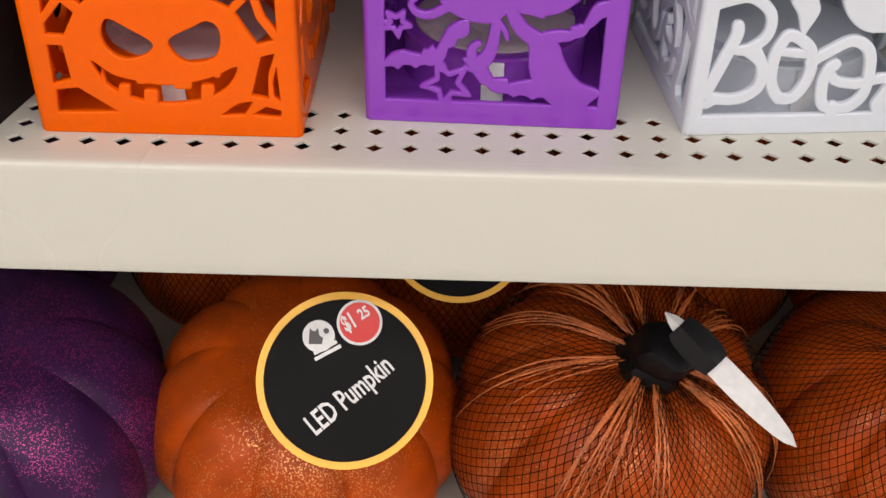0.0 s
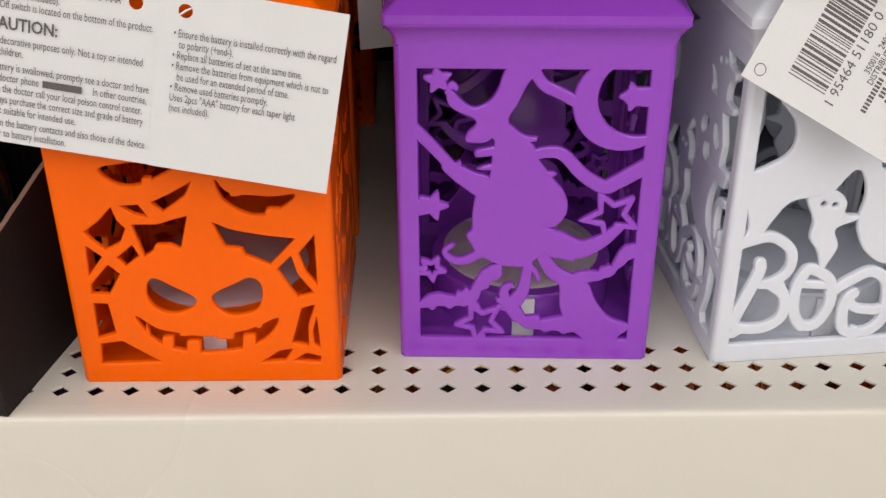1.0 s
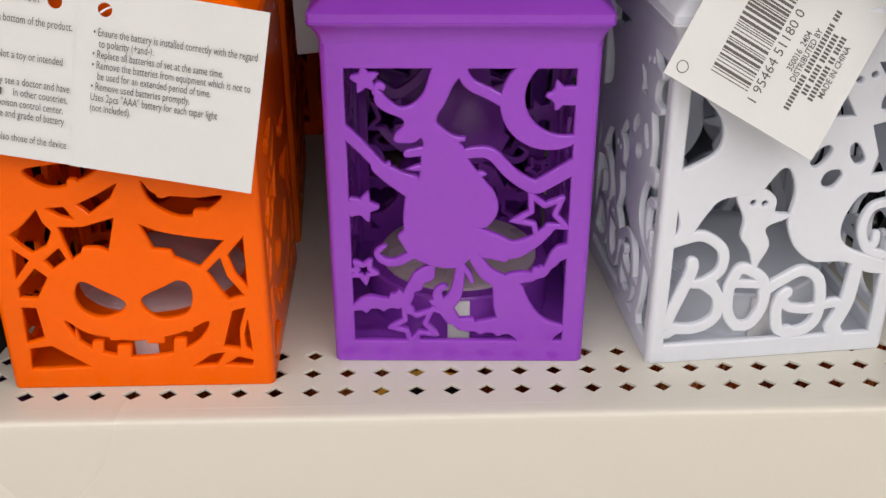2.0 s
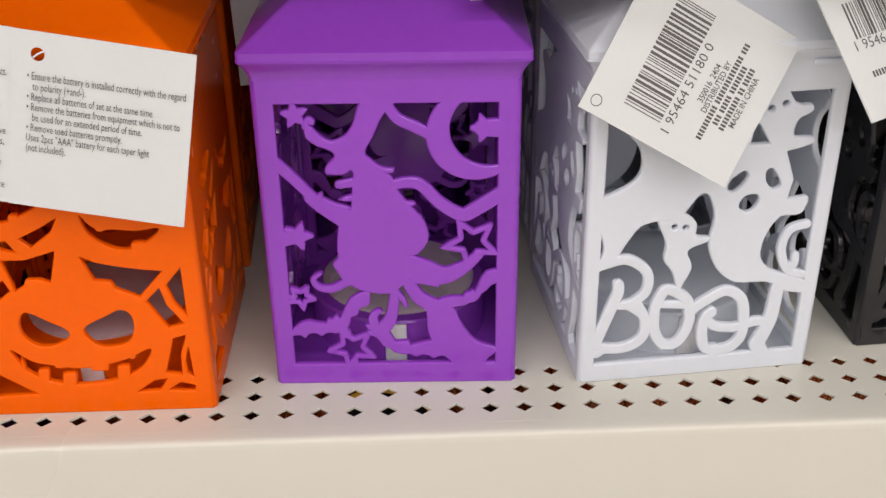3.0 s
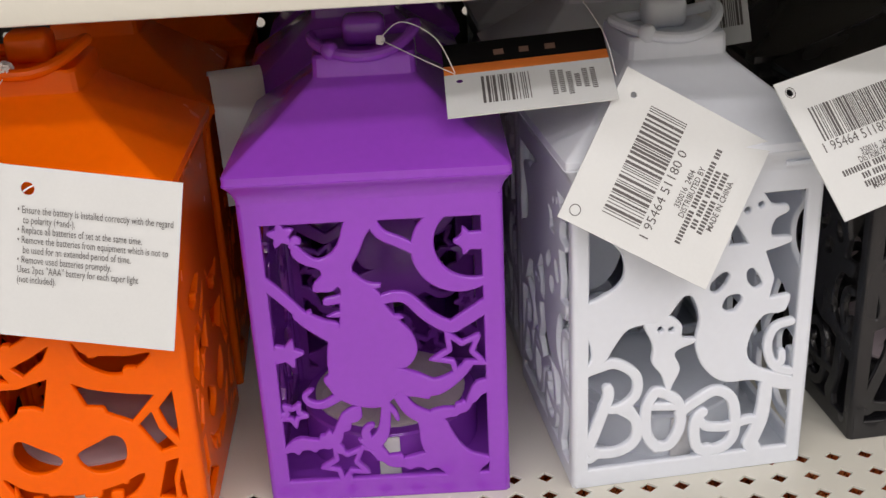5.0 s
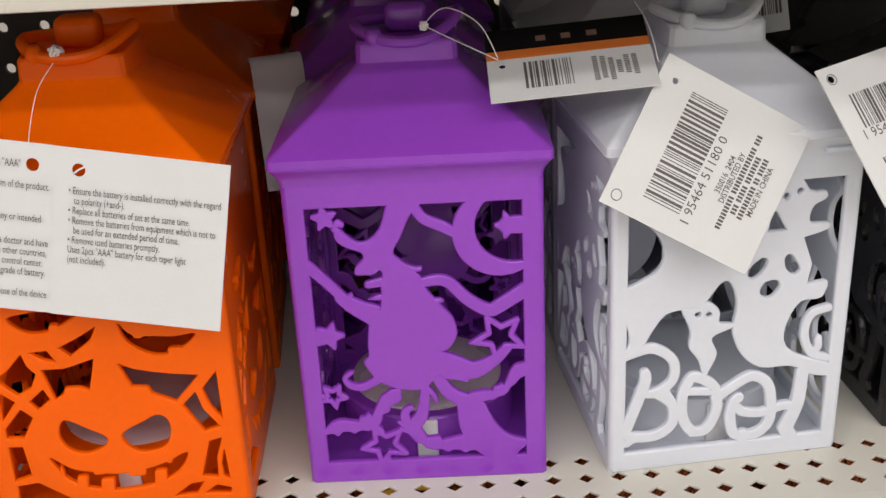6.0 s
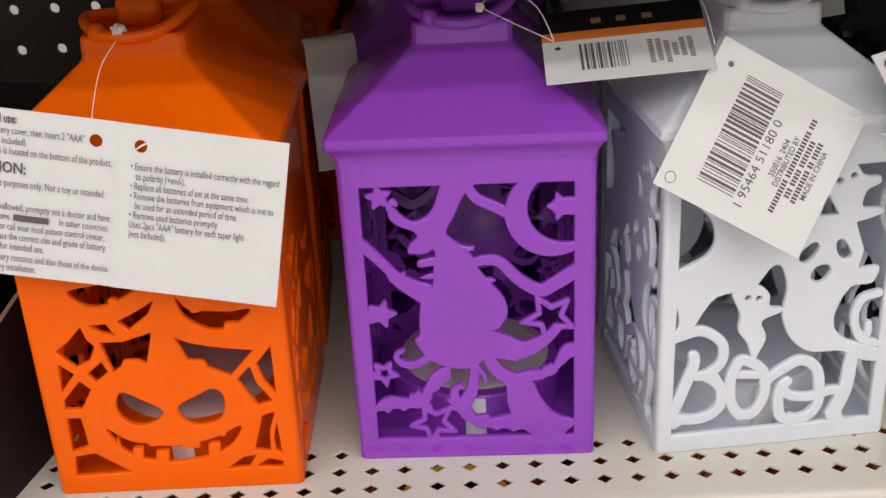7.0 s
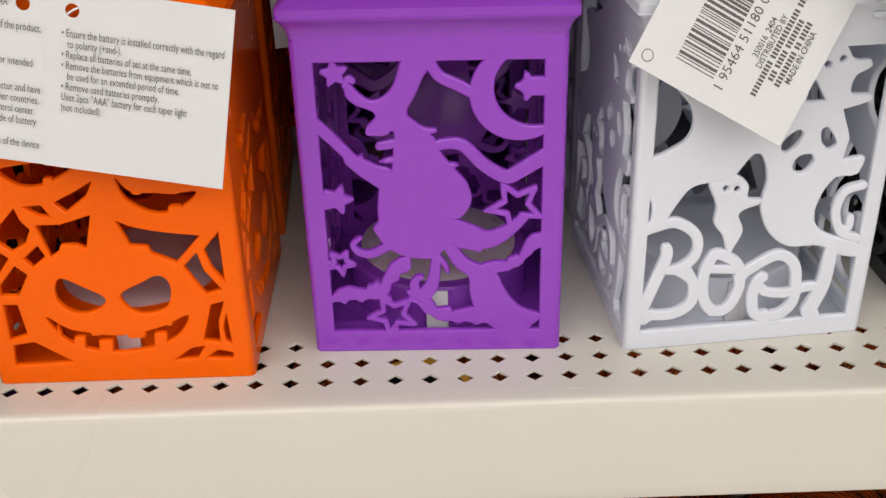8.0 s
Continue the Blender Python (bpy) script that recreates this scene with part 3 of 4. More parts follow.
# ---- lanterns ----
def roof_mesh():
    rings = [rounded_square(*r) for r in (
        (0.0463, 0.002, 0.1240), (0.0464, 0.002, 0.1255), (0.0473, 0.002, 0.1278), (0.0488, 0.002, 0.1302), (0.0498, 0.002, 0.1314), (0.0499, 0.002, 0.1318), (0.0496, 0.0018, 0.1320), (0.0496, 0.0018, 0.1348), (0.0490, 0.0018, 0.1354),
        (0.0330, 0.002, 0.1475), (0.0196, 0.003, 0.1588), (0.0187, 0.004, 0.1602), (0.0184, 0.004, 0.1668), (0.0178, 0.004, 0.1679))]
    return loft(rings)


ROOF = mesh_of(roof_mesh(), "roof", 28)


def base_mesh():
    return loft([rounded_square(0.0452, 0.001, 0.0012), rounded_square(0.0452, 0.001, 0.0030)])


BASE = mesh_of(base_mesh(), "base")
LINER = mesh_of(loft([circle(r, z, 40) for r, z in ((0.0360, 0.003), (0.0360, 0.0205), (0.0352, 0.0214), (0.0318, 0.0218))]), "battery_box")
DISC = mesh_of(loft([circle(r, z, 40) for r, z in ((0.0312, 0.0218), (0.0312, 0.0228), (0.0300, 0.0235), (0.0200, 0.0242), (0.0060, 0.0246))]), "light_disc")
STRIP = mesh_of(box(-0.0042, 0.0042, -0.0372, -0.0362, 0.0032, 0.0208, 0.0004), "pull_tab")
LATCH = mesh_of(box(0.0300, 0.0420, -0.0486, -0.0466, 0.1258, 0.1276, 0.0004), "latch_tab")
KNOB = mesh_of(box(-0.0078, 0.0078, -0.0060, 0.0060, 0.1676, 0.1785, 0.003, 3), "knob")


def handle_mesh():
    """A loop handle that hangs over the front of the neck, with its two ends in the knob."""
    pts = []
    for a in np.linspace(0, 2 * math.pi, 49)[:-1]:
        c, q = math.cos(a), math.sin(a)
        pts.append((0.0192 * c, (-0.001 + 0.0195 * q) if q < 0 else (-0.001 + 0.0060 * q), 0.1712 + (0.0035 * q * abs(q) if q < 0 else 0.0) + 0.003 * max(0, c) ** 3))
    return tube(pts, 0.0021, 10, True)


HANDLE = mesh_of(handle_mesh(), "handle")
STOP = mesh_of(loft([circle(r, z, 12) for r, z in ((0.0005, -0.0034), (0.0022, -0.0028), (0.0033, -0.001), (0.0033, 0.001), (0.0022, 0.0028), (0.0005, 0.0034))]), "handle_stop")


def lantern(panel, material, light_material, label, m):
    ob = new("lantern")
    tagged(ob, label, "lantern", "Halloween lanterns on the shelf")
    for k in range(4):
        part("stencil_panel", panel, material, ob, at=pose(0, 0, 0, 0, 0, 90 * k) @ pose(0, -0.0463, 0))
    for sx, sy in ((-1, -1), (1, -1), (1, 1), (-1, 1)):
        part("corner_post", POST[material.name], material, ob, at=pose(sx * 0.04405, sy * 0.04405, 0))
    own = lambda me: OWN.setdefault((me.name, material.name), me.copy())
    part("roof", own(ROOF), material, ob)
    part("base", own(BASE), material, ob)
    if material is M_WHITE:
        part("latch_tab", own(LATCH), material, ob)
    box_ob = part("battery_box", own(LINER), material, ob)
    part("light_disc", OWN.setdefault("disc" + light_material.name, DISC.copy()), light_material, box_ob, "milky white lamp cover")
    part("pull_tab", OWN.setdefault("strip", STRIP), M_PAPER, box_ob, "white paper pull strip")
    part("knob", own(KNOB), material, ob)
    h = part("handle", own(HANDLE), material, ob)
    part("handle_stop", own(STOP), material, h, at=pose(-0.0115, -0.0168, 0.1692))
    ob.matrix_world = m
    return ob


OWN, POST = {}, {}
for mt in (M_ORANGE, M_PURPLE, M_WHITE, M_BLACK):
    POST[mt.name] = mesh_of(box(-0.0022, 0.0022, -0.0022, 0.0022, 0, 0.124, 0.0019, 4), "corner_post")
PANEL_P = stencil_panel("stencil_panel", witch_panel(), False, WIN_WITCH)
PANEL_O = stencil_panel("stencil_panel", jack_panel(), True, WIN_JACK)
PANEL_W = stencil_panel("stencil_panel", ghost_panel(), False, WIN_GHOST)
PANEL_B = PANEL_W.copy()

lantern(PANEL_P, M_PURPLE, M_CLEAR, "purple plastic lantern with witch cutouts on a shelf", pose(0.0025, 0.0828, SZ, 0, 0, -2.0))
lantern(PANEL_O, M_ORANGE, M_CLEAR, "orange plastic lantern with jack-o-lantern cutouts on a shelf", pose(-0.1139, 0.0708, SZ, 0, 0, 0) @ Matrix.Scale(1.02, 4))
lantern(PANEL_W, M_WHITE, M_WHITE, "white plastic lantern with ghost and Boo cutouts", pose(0.1130, 0.0824, SZ, 0, 0, 5.15))
lantern(PANEL_B, M_BLACK, M_CLEAR, "black plastic lantern with cutouts beside the white one", pose(0.2300, 0.1010, SZ, 0, 0, 4))
# second row, in the shade behind
lantern(PANEL_O, M_ORANGE, M_CLEAR, "orange plastic lantern standing in the second row", pose(-0.1150, 0.1760, SZ, 0, 0, 3))
lantern(PANEL_P, M_PURPLE, M_CLEAR, "purple plastic lantern standing in the second row", pose(-0.0040, 0.1880, SZ, 0, 0, 2))
lantern(PANEL_W, M_WHITE, M_WHITE, "white plastic lantern standing in the second row", pose(0.1080, 0.1880, SZ, 0, 0, 3))
lantern(PANEL_B, M_BLACK, M_CLEAR, "black plastic lantern standing in the second row", pose(0.2200, 0.2060, SZ, 0, 0, 2))

# third row, against the back
for panel, mt, word, x in ((PANEL_O, M_ORANGE, "orange", -0.1120), (PANEL_P, M_PURPLE, "purple", -0.0020), (PANEL_W, M_WHITE, "white", 0.1070), (PANEL_B, M_BLACK, "black", 0.2180)):
    lantern(panel, mt, M_CLEAR, word + " plastic lantern standing against the pegboard back", pose(x, 0.3030 if x < 0.1 else 0.3080, SZ, 0, 0, 1.5))

# ---- black display tray beside the orange lantern ----
tray = new("display_tray")
tagged(tray, "open black cardboard display tray with brown cut edges", "tray")
for name, b in (("front_wall", (-0.1584, 0.0, 0.0, 0.0016, 0, 0.05)), ("back_wall", (-0.1584, 0.0, 0.1984, 0.20, 0, 0.114)), ("bottom", (-0.1584, 0.0, 0.0016, 0.1984, 0, 0.0016))):
    part(name, box(*b), M_TRAY, tray)
rng = random.Random(9)
for wx in (0.0, -0.16):
    tops = [(y, 0.0590 + 0.28 * y) for y in np.linspace(0, 0.20, 60)]
    wall = part("side_wall", loft([[(wx, y, 0), (wx + 0.0016, y, 0), (wx + 0.0016, y, z), (wx, y, z)] for y, z in tops]), M_TRAY, tray)
    frayed = [(y, z, rng.uniform(0.0002, 0.0007)) for y, z in tops]
    part("cut_edge", loft([[(wx - 0.0001, y, z + 0.0001), (wx + 0.0017, y, z + 0.0001), (wx + 0.0017, y, z + q), (wx - 0.0001, y, z + q)] for y, z, q in frayed]), M_TRAYEDGE, wall, "frayed brown cut edge of the card")
tray.matrix_world = pose(-0.1845, 0.004, SZ, 0, 0, -12)



def plate_axes(o, right, up):
    """A pose whose x, y lie along right and up of a flat card, from its lower left corner o."""
    x = Vector(right).normalized()
    z = x.cross(Vector(up)).normalized()
    y = z.cross(x)
    m = Matrix((x, y, z)).transposed().to_4x4()
    m.translation = o
    return m


def bar(x, y, w, h, z=0.0003):
    return box(x, x + w, y, y + h, z - 0.00005, z)


def lettering(parent, body, x, y, size, squeeze=0.8, material=None, label="", name="lettering", align="LEFT", fat=0.0, turn=0.0, z=0.00035):
    return part(name, text_mesh(body, size, squeeze, align, 0, fat), material or M_INK, parent, label, pose(x, y, z, 0, 0, turn))


def barcode(parent, x, y, w, h, seed):
    rng = random.Random(seed)
    at, bm = x, bmesh.new()
    while at < x + w:
        wide = rng.choice((0.00035, 0.00035, 0.0007, 0.001))
        a = bar(at, y, wide, h)
        tmp = bpy.data.meshes.new("t")
        a.to_mesh(tmp)
        a.free()
        bm.from_mesh(tmp)
        bpy.data.meshes.remove(tmp)
        at += wide + rng.choice((0.00035, 0.00045, 0.0008))
    return tagged(part("barcode", bm, M_INK, parent, "black printed barcode"), kind="stuff")


def card(parent, w, h, holes=(), bend=0.0, material=None, name="card", thick=0.0005):
    loops = [np.array([(0, 0), (w, 0), (w, h), (0, h)])] + [np.array([(x + r * math.cos(a), y + r * math.sin(a)) for a in np.linspace(0, 2 * math.pi, 17)[:-1]]) for x, y, r in holes]
    me = curve_mesh(name, loops, thick)
    return part(name, me, material or M_CARD, parent)


def booklet():
    """The folded instruction sheet tied to the orange lantern."""
    ob = new("instruction_tag")
    tagged(ob, "white folded instruction card tied to the orange lantern", "tag")
    W, H = 0.0571, 0.0577
    for k, (x0, hx) in enumerate(((0.0, W - 0.0069), (W - 0.0001, 0.0082))):
        c = card(ob, W - 0.00005, H, ((hx, H - 0.0072, 0.0022),), name="page")
        c.matrix_local = pose(x0, 0, 0, 0, -0.5 if k else 0.5, 0)
    part("thread_end", tube([(W + 0.0062, H - 0.0088, -0.0006), (W + 0.0080, H - 0.0072, -0.0003), (W + 0.0100, H - 0.0060, -0.0006)], 0.0003, 6), M_THREAD, ob, "clear thread seen in the punched hole")
    right = ("\u2022 Ensure the battery is installed correctly with the regard", "   to polarity (+and-).", "\u2022 Replace all batteries of set at the same time.", "\u2022 Remove the batteries from equipment which is not to", "   be used for an extended period of time.", "\u2022 Remove used batteries promptly.", "Uses 2pcs \"AAA\" battery for each taper light", "(not included).")
    for i, s in enumerate(right):
        lettering(ob, s, W + 0.0052, H - 0.0152 - 0.00335 * i, 0.0036, 0.595, z=0.0011)
    left = (("Open the battery cover, then insert 2 \"AAA\"", 0.0070), ("batteries (not included).", 0.0105), ("On/Off switch is located on the bottom of the product.", 0.0140), ("For decorative purposes only. Not a toy or intended", 0.0250), ("for children.", 0.0285), ("If battery is swallowed, promptly see a doctor and have", 0.0332), ("the doctor phone                           In other countries,", 0.0367), ("have the doctor call your local poison control center.", 0.0402), ("Always purchase the correct size and grade of battery", 0.0437), ("most suitable for intended use.", 0.0472), ("Clean the battery contacts and also those of the device", 0.0512), ("prior to battery installation.", 0.0547))
    for s, dy in left:
        lettering(ob, s, 0.0065, H - dy - 0.0012, 0.0036, 0.61, z=0.0006)
    part("number_bar", bar(0.0235, H - 0.0379, 0.0120, 0.0022, 0.0009), M_INK, ob)
    lettering(ob, "CAUTION:", 0.0065, H - 0.0215, 0.0054, 0.82, fat=0.0001, z=0.0006)
    lettering(ob, "For normal use:", 0.0065, H - 0.0045, 0.0042, 0.66, fat=0.0001, z=0.0006)
    ob.matrix_world = plate_axes(OTAG_O, OTAG_R, OTAG_U)
    return ob


def price_tag(w, h, label, o, right, up, seed, hole):
    """A swing tag with a barcode and the maker's lines."""
    ob = new("swing_tag")
    tagged(ob, label, "tag", "swing tags of the lanterns")
    card(ob, w, h, (hole,))
    barcode(ob, 0.15 * w, 0.53 * h, 0.72 * w, 0.245 * h, seed)
    lettering(ob, "1 95464 51180 0", 0.10 * w, 0.455 * h, 0.0050, 0.98)
    lettering(ob, "350016  2404", w * 0.5, 0.362 * h, 0.0032, 0.78, align="CENTER", fat=0.00004)
    lettering(ob, "DISTRIBUTED BY", w * 0.5, 0.314 * h, 0.0032, 0.78, align="CENTER", fat=0.00004)
    for i, words in enumerate(((10, 14, 3), (3, 5, 8), (10, 2, 5))):
        at = w * 0.5 - (sum(words) * 0.00125 + 0.0018) / 2
        for count in words:
            for k in range(count):
                part("name_bar", bar(at, 0.266 * h - 0.0029 * i, 0.0008, 0.0021), M_INK, ob)
                at += 0.00125
            at += 0.0009
    lettering(ob, "MADE IN CHINA", w * 0.5, 0.122 * h, 0.0032, 0.78, align="CENTER", fat=0.00004)
    part("printed_ring", tube([(0.0046 + 0.0019 * math.cos(a), h - 0.0046 + 0.0019 * math.sin(a), 0.0003) for a in np.linspace(0, 2 * math.pi, 25)[:-1]], 0.00014, 4, True), M_INK, ob)
    ob.matrix_world = plate_axes(o, right, up)
    return ob


OTAG_O, OTAG_R, OTAG_U = (-0.1791, 0.0139, 1.3035), (0.986, -0.042, -0.164), (0.168, 0.118, 0.979)
booklet()
price_tag(0.0554, 0.0592, "white swing tag with barcode hanging on the white lantern", (0.1144, 0.0166, 1.2902), (0.484, 0.353, 0.801), (-0.860, 0.024, 0.510), 3, (0.0480, 0.0530, 0.0011))
price_tag(0.0520, 0.0510, "white swing tag with barcode hanging beside the black lantern", (0.1553, 0.0034, 1.3178), (0.906, 0.408, 0.114), (-0.339, 0.538, 0.772), 5, (0.0045, 0.0465, 0.0014))


def lying_tag():
    """The two-coloured tag that lies back over the roofs of the purple and white lanterns."""
    ob = new("swing_tag")
    tagged(ob, "swing tag with white, orange and black print lying over the roofs", "tag", "swing tags of the lanterns")
    card(ob, 0.0570, 0.0220, ((0.0052, 0.0185, 0.0012),), name="white_half")
    part("orange_stripe", box(0, 0.0570, 0.0221, 0.0268, -0.00025, 0.00025), M_ORANGECARD, ob, "orange printed stripe")
    part("black_half", box(0, 0.0570, 0.0269, 0.0390, -0.00025, 0.00025), M_BLACKCARD, ob, "black printed half")
    barcode(ob, 0.0125, 0.0055, 0.0165, 0.0140, 11)
    rng = random.Random(4)
    for i in range(6):
        at, top = 0.0050 + rng.uniform(0, 0.004), 0.0185 - rng.uniform(0, 0.004)
        while at < top:
            part("text_bar", bar(0.0360 + 0.0027 * i, at, 0.0018, 0.0006), M_INK, ob)
            at += 0.0010
    for i in range(3):
        part("text_bar", bar(0.018 + 0.009 * i, 0.0305, rng.uniform(0.003, 0.006), 0.0030), M_TRAYEDGE, ob)
    ob.matrix_world = plate_axes((0.0293, 0.0323, 1.3521), (0.996, -0.049, 0.068), (0.017, 0.911, 0.411))


lying_tag()


def curled_tag(o, right, up, w, h, curl, seed, label):
    """A hanging card whose upper end rolls backwards."""
    ob = new("swing_tag")
    tagged(ob, label, "tag", "swing tags of the lanterns")
    line = [(0, 0), (0, h)] + [(curl * (1 - math.cos(a)), h + curl * math.sin(a)) for a in np.linspace(0.2, 2.6, 9)]
    rows = [[(x, z, -y) for y, z in line] + [(x, z, -y - 0.0005) for y, z in reversed(line)] for x in (0, w)]
    part("card", loft(rows), M_CARD, ob)
    barcode(ob, w * 0.45, h * 0.15, w * 0.4, h * 0.42, seed)
    ob.matrix_world = plate_axes(o, right, up)


curled_tag((-0.0622, 0.131, 1.289), (1, 0.25, 0.02), (0.02, 0.02, 1), 0.022, 0.052, 0.006, 6, "white curled swing tag hanging behind the orange lantern")
curled_tag((0.1340, 0.105, 1.352), (1, -0.5, 0.25), (0.18, 0.25, 1), 0.020, 0.046, 0.004, 8, "white curled swing tag hanging behind the white lantern")


# threads that tie the tags to the handles
def thread(points, label, r=0.00016):
    return tagged(part("tag_thread", tube(spline(points, steps=8), r, 6), M_THREAD), label, "thread", "clear plastic tag threads")


thread([(-0.1180, 0.049, 1.3705), (-0.1220, 0.040, 1.3640), (-0.1235, 0.030, 1.3545), (-0.1230, 0.0235, 1.3480), (-0.1190, 0.0215, 1.3450)], "clear thread tying the card to the orange handle")
thread([(0.0085, 0.060, 1.3740), (0.0160, 0.052, 1.3810), (0.0270, 0.047, 1.3760), (0.0330, 0.0435, 1.3645)], "clear thread tying the tag to the purple handle")
thread([(0.0100, 0.059, 1.3730), (0.0200, 0.052, 1.3690), (0.0330, 0.0437, 1.3640)], "clear thread tying the tag to the purple handle")
thread([(0.0780, 0.060, 1.3850), (0.0840, 0.045, 1.3740), (0.0850, 0.030, 1.3640)], "clear thread tying the tag to the white handle")


def knot(at, size, seed, label):
    rng = random.Random(seed)
    ob = new("thread_knot")
    tagged(ob, label, "knot")
    pts = [tuple(Vector((rng.uniform(-1, 1), rng.uniform(-0.6, 0.6), rng.uniform(-1, 1))) * size * 0.62) for _ in range(40)]
    part("knot_thread", tube(spline(pts, True, 5), size * 0.13, 5, True), M_THREAD, ob)
    ob.matrix_world = pose(*at)


knot((-0.1170, 0.0500, 1.3735), 0.0036, 2, "crumpled clear plastic knot on the orange handle")
knot((0.0085, 0.0600, 1.3735), 0.0022, 5, "crumpled clear plastic knot on the purple handle")


# ---- pumpkins on the shelf below ----
def pumpkin_point(r, h, a, b, ribs=9, depth=0.07, seed=0.0):
    """Surface point at turn a and height angle b (-90 to 90 degrees) of a ribbed pumpkin."""
    groove = abs(math.sin(ribs * a / 2 + seed)) ** 0.55
    k = 1 - depth * (1 - groove) * math.cos(b) ** 0.3
    dip = 0.10 * math.exp(-((math.pi / 2 - abs(b)) / 0.35) ** 2)
    return Vector((r * k * math.cos(b) ** 0.8 * math.cos(a), r * k * math.cos(b) ** 0.8 * math.sin(a), h / 2 * (math.sin(b) - math.copysign(dip, b)) + h * 0.45))


def pumpkin(label, x, y, r, h, tilt, turn, material, net, seed, stem=True):
    ob = new("pumpkin")
    tagged(ob, label, "pumpkin", "light-up pumpkins on the lower shelf")
    ribs = 9
    nv, seg = 36, 13
    for k in range(ribs):
        a0 = 2 * (math.pi * k - seed) / ribs
        bm = bmesh.new()
        rows = [[bm.verts.new(pumpkin_point(r, h, a0 + 2 * math.pi / ribs * i / (seg - 1), b, ribs, 0.10, seed)) for i in range(seg)] for b in np.linspace(-1.5707, 1.5707, nv)]
        for p, q in zip(rows, rows[1:]):
            for i in range(seg - 1):
                bm.faces.new((p[i], p[i + 1], q[i + 1], q[i]))
        part("rib", bm, material, ob)
    if net:
        bm = bmesh.new()
        out = 1.018
        top = pumpkin_point(r, h, 0, 1.5, ribs)
        for way in (1, -1):
            for k in range(96):
                pts = []
                for s in np.linspace(0, 1, 44):
                    b = -0.5 + 2.0 * s
                    a = 2 * math.pi * k / 96 + way * 1.25 * s
                    p = pumpkin_point(r * out, h * out, a, min(b, 1.5), ribs, 0.035 + 0.02 * math.sin(a * 5), seed)
                    gather = 0.0035 * max(0, s - 0.5) * math.sin(a * 14 + seed * 3)
                    pts.append(p + Vector((0, 0, gather + 0.001)))
                rr = 0.00021
                prev = None
                for i, p in enumerate(pts):
                    d = (pts[min(i + 1, 43)] - pts[max(i - 1, 0)]).normalized()
                    n = (p - Vector((0, 0, h * 0.4))).normalized()
                    sd = d.cross(n).normalized()
                    ring = [bm.verts.new(p + sd * rr), bm.verts.new(p + n * rr), bm.verts.new(p - sd * rr)]
                    if prev:
                        for q in range(2):
                            bm.faces.new((prev[q], prev[q + 1], ring[q + 1], ring[q]))
                    prev = ring
        me = mesh_of(bm, "net", 0)
        part("net", me, M_NET, ob, "fine net drawn over the pumpkin")
        # folds where the net is drawn together
        rng = random.Random(int(seed * 100))
        for k in range(90 if stem else 0):
            if k % 7 == 0:
                base, base_lo, base_sway = rng.uniform(-0.25, 0.25) + 2 * math.pi * k / 90, rng.uniform(0.10, 0.60), rng.uniform(-0.07, 0.07)
            a0, lo, hi = base + rng.uniform(-0.11, 0.11), base_lo + rng.uniform(-0.15, 0.55), rng.uniform(1.38, 1.47)
            sway, thick = base_sway + rng.uniform(-0.04, 0.04), rng.uniform(0.3, 0.65)
            pts = [pumpkin_point(r * 1.022, h * 1.022, a0 + sway * (1 - s) + 0.006 * math.sin(9 * s + k), lo + (hi - lo) * s, ribs, 0.03, seed) + Vector((0, 0, 0.0012)) for s in np.linspace(0, 1, 22)]
            part("net_fold", tube(pts, [thick * (0.0003 + 0.0008 * (i / 21) ** 0.7 * (1 + 0.35 * math.sin(i * 2.1 + k))) for i in range(22)], 5), M_FOLD, ob, "bronze gathered fold of the net")
    if stem:
        rings = []
        for i, (z, q, dx) in enumerate(((-0.006, 0.021, 0), (0.001, 0.0165, 0.001), (0.008, 0.0130, 0.002), (0.017, 0.0150, 0.005), (0.024, 0.0125, 0.008), (0.027, 0.006, 0.009))):
            rings.append([(dx + q * (1 + 0.08 * math.cos(5 * a + i)) * math.cos(a), q * (1 + 0.08 * math.cos(5 * a + i)) * math.sin(a), h * 0.90 + z) for a in np.linspace(0, 2 * math.pi, 21)[:-1]])
        part("stem", loft(rings), M_RIBBON, ob, "black tied stem")
    ob.matrix_world = pose(x, y, LZ + 0.001, *tilt) @ pose(0, 0, 0, 0, 0, turn)
    return ob


LZ = SZ - 0.262
M_FOLD = mat("bronze_net_fold", (0.50, 0.135, 0.035), 0.40, spots=0.8, scale=900, bump=0.8, bump_scale=900)
pumpkin("orange plastic pumpkin with a round tag, under a shelf", -0.084, 0.106, 0.082, 0.126, (14, 0), 20, M_PUMPKIN, False, 0.4, False)
pumpkin("orange plastic pumpkin in a black net with tied black stem", 0.058, 0.102, 0.080, 0.147, (17, 10), -50, M_PUMPKIN, True, 1.1)
pumpkin("purple glittering pumpkin on the lower shelf", -0.240, 0.085, 0.092, 0.140, (10, 0), 10, M_PURPUMPKIN, False, 2.0, False)
pumpkin("orange plastic pumpkin standing beside a netted one", 0.222, 0.105, 0.078, 0.130, (10, 0), 30, M_PUMPKIN, True, 0.2, False)
pumpkin("orange netted pumpkin standing in the second row", -0.015, 0.240, 0.075, 0.180, (0, 0), 5, M_PUMPKIN, True, 0.7)
pumpkin("orange netted pumpkin standing in the second row", 0.130, 0.245, 0.075, 0.188, (0, 0), 65, M_PUMPKIN, True, 0.9, False)
pumpkin("orange netted pumpkin standing in the second row", -0.150, 0.250, 0.066, 0.135, (0, 0), 15, M_PUMPKIN, True, 1.6, False)
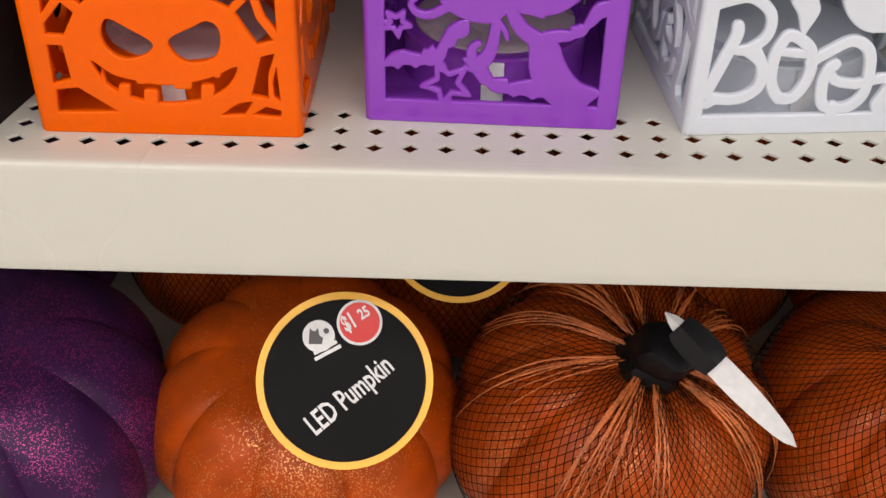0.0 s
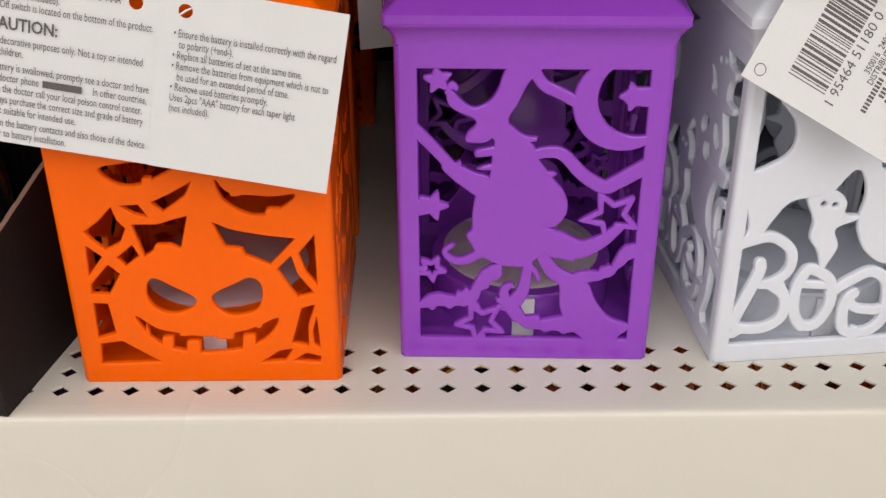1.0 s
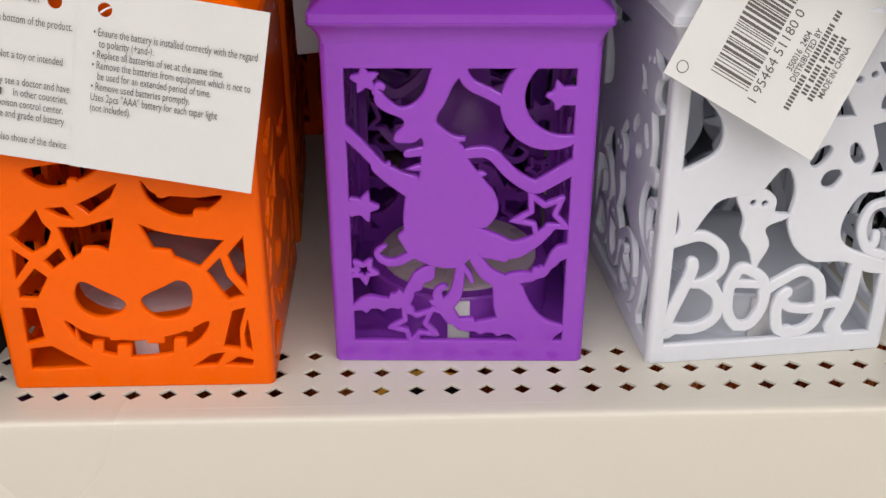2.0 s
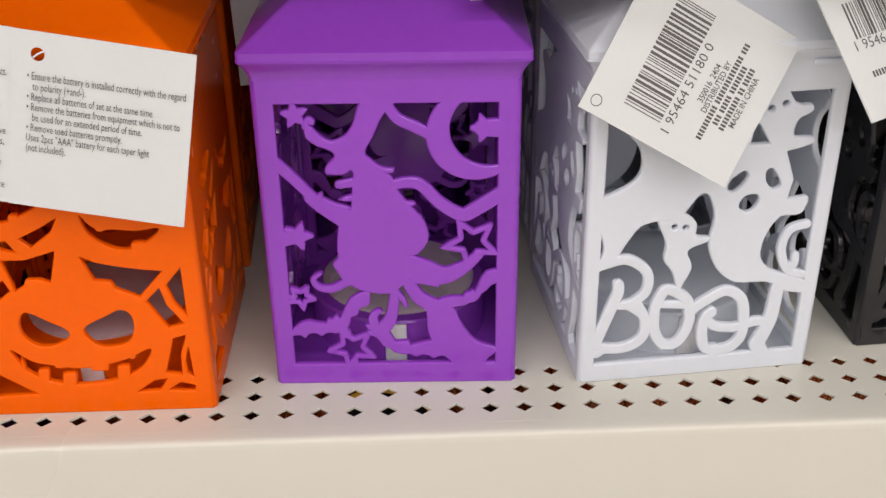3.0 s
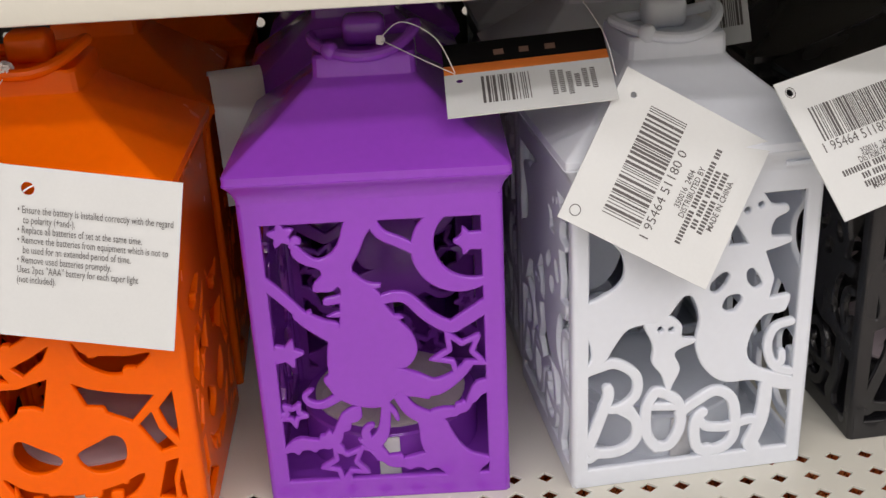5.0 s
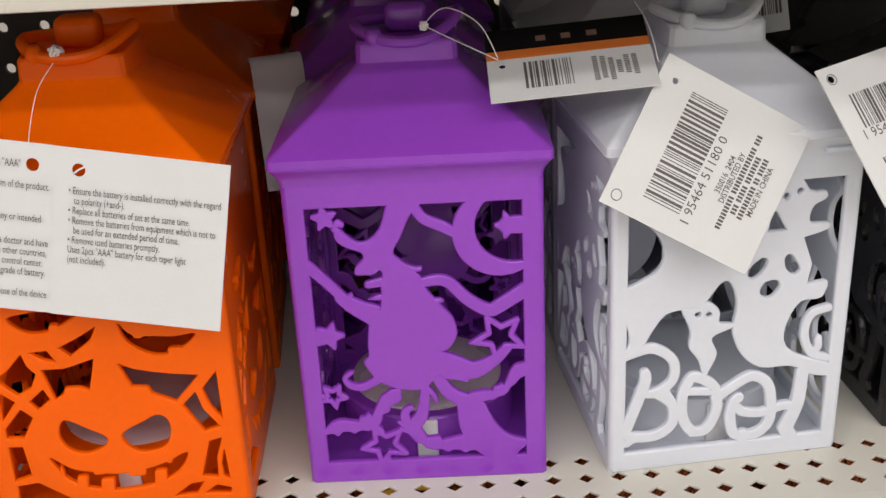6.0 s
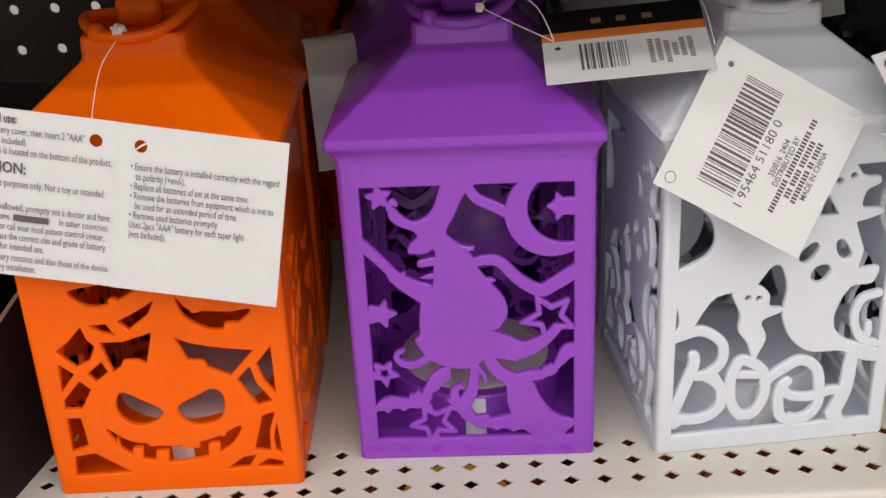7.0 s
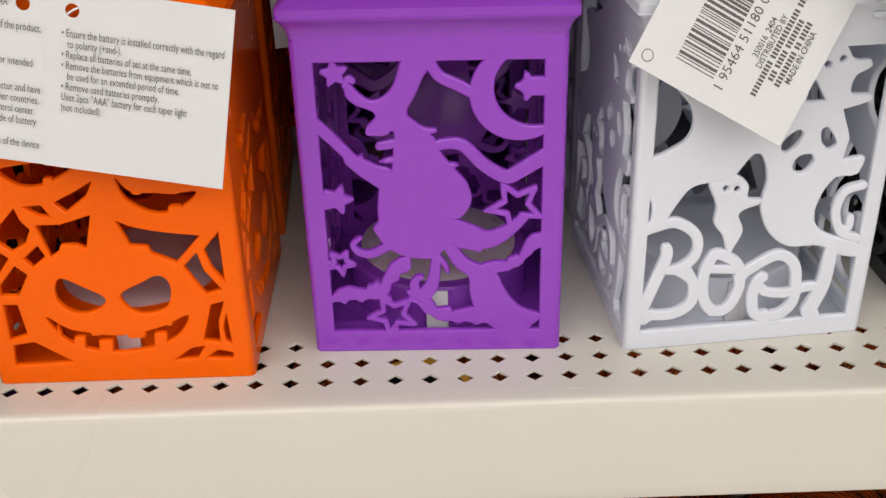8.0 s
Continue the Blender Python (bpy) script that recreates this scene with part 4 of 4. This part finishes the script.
pumpkin("orange netted pumpkin standing in the second row", 0.262, 0.250, 0.072, 0.186, (0, 0), 40, M_PUMPKIN, True, 1.3, False)
pumpkin("purple glittering pumpkin standing in the second row", -0.286, 0.252, 0.068, 0.150, (0, 0), 25, M_PURPUMPKIN, False, 0.5, False)
# black goods in the display tray
for bx, by in ((-0.235, 0.062), (-0.222, 0.150)):
    g = pumpkin("black plastic pumpkin lying in the display tray", bx, by, 0.044, 0.105, (0, 0), 25, M_BLACK, False, 0.3, False)
    g.matrix_world = pose(0, 0, SZ - LZ + 0.002) @ g.matrix_world


def round_tag(label, m, full):
    """A round black card with a yellow rim."""
    ob = new("round_tag")
    tagged(ob, label, "tag", "round tags of the pumpkins")
    R = 0.0362
    ringp = lambda r, n=64: np.array([(r * math.cos(a), r * math.sin(a)) for a in np.linspace(0, 2 * math.pi, n + 1)[:-1]])
    part("rim", curve_mesh("rim", [ringp(R), ringp(R - 0.0030)], 0.0006), M_GOLD, ob, "yellow printed rim")
    part("face", curve_mesh("face", [ringp(R - 0.0031)], 0.0005), M_BLACKCARD, ob, "black printed face")
    if full:
        lettering(ob, "LED Pumpkin", 0.0038, -0.0092, 0.0124, 0.62, M_PAPER, "white condensed lettering", align="CENTER", fat=0.00022, turn=37, z=0.0004)
        d = part("price_disc", curve_mesh("price_disc", [ringp(0.0094, 40)], 0.0002), M_PAPER, ob, "white price disc", pose(0.0070, 0.0232, 0.0004))
        part("price_face", curve_mesh("price_face", [ringp(0.0083, 40)], 0.0002), M_RED, d, "red price face", pose(0, 0, 0.0002))
        lettering(d, "$1", -0.0056, -0.0036, 0.0092, 0.60, M_PAPER, fat=0.0003, turn=28, z=0.0004)
        lettering(d, "25", 0.0008, 0.0010, 0.0062, 0.75, M_PAPER, fat=0.0002, turn=28, z=0.0004)
        e = part("emblem", curve_mesh("emblem", [ringp(0.0066, 32)], 0.0002), M_PAPER, ob, "small white round emblem with dark shapes", pose(-0.0100, 0.0185, 0.0004))
        part("emblem_shape", curve_mesh("emblem_shape", [np.array([(-0.0042, -0.0030), (0.0012, -0.0034), (0.0018, -0.0008), (0.0002, 0.0004), (0.0000, 0.0034), (-0.0012, 0.0022), (-0.0024, 0.0022), (-0.0034, 0.0036), (-0.0038, 0.0004)])], 0.0001), M_INK, e, at=pose(0, 0, 0.0002))
        part("emblem_shape", curve_mesh("emblem_shape", [ringp(0.0012, 16)], 0.0001), M_INK, e, at=pose(0.0032, 0.0020, 0.0002))
        for i, (bx, by, bw) in enumerate(((-0.0050, -0.0062, 0.0105), (-0.0058, -0.0085, 0.0120))):
            part("emblem_bar", bar(bx, by, bw, 0.0015, 0.0002), M_PAPER, e, at=pose(0, 0, 0, 0, 0, 25))
    ob.matrix_world = m


round_tag("round black tag with yellow rim reading LED Pumpkin", look((-0.0543, 0.0137, 1.0922), (-0.104, 0.414, 0.733)), True)
round_tag("round black tag with yellow rim hanging behind", look((-0.0090, 0.1280, 1.0890), (-0.02, 0.55, 0.68)), False)

# white paper slip pushed through the stem of the netted pumpkin
slip = new("paper_slip")
tagged(slip, "white folded paper slip pushed through a black stem", "paper slip")
w = 0.0054
outline = [(x, w * math.sin(math.pi * min(max(x / 0.075, 0.0), 1.0)) ** 0.45) for x in np.linspace(0, 0.075, 18)]
rows = [[(x, -h, 0.0012 * math.sin(9 * x)), (x, 0, 0.0022), (x, h, 0.0), (x, 0, -0.0010)] for x, h in ((x, max(h, 0.0003)) for x, h in outline)]
part("slip", loft(rows), M_PAPER, slip)
rows = [[(x, -h, 0.0012), (x, 0, 0.0042), (x, h, 0.0012), (x, h, -0.0012), (x, 0, -0.0030), (x, -h, -0.0012)] for x, h in ((0.008, 0.0056), (0.011, 0.0070), (0.018, 0.0078), (0.026, 0.0074), (0.030, 0.0062))]
part("binding", loft(rows), M_RIBBON, slip, "black ribbon bound round the slip")
slip.matrix_world = plate_axes((0.0775, 0.0390, 1.1120), (0.048, -0.037, -0.033), (0.6, 0.4, 0.6))
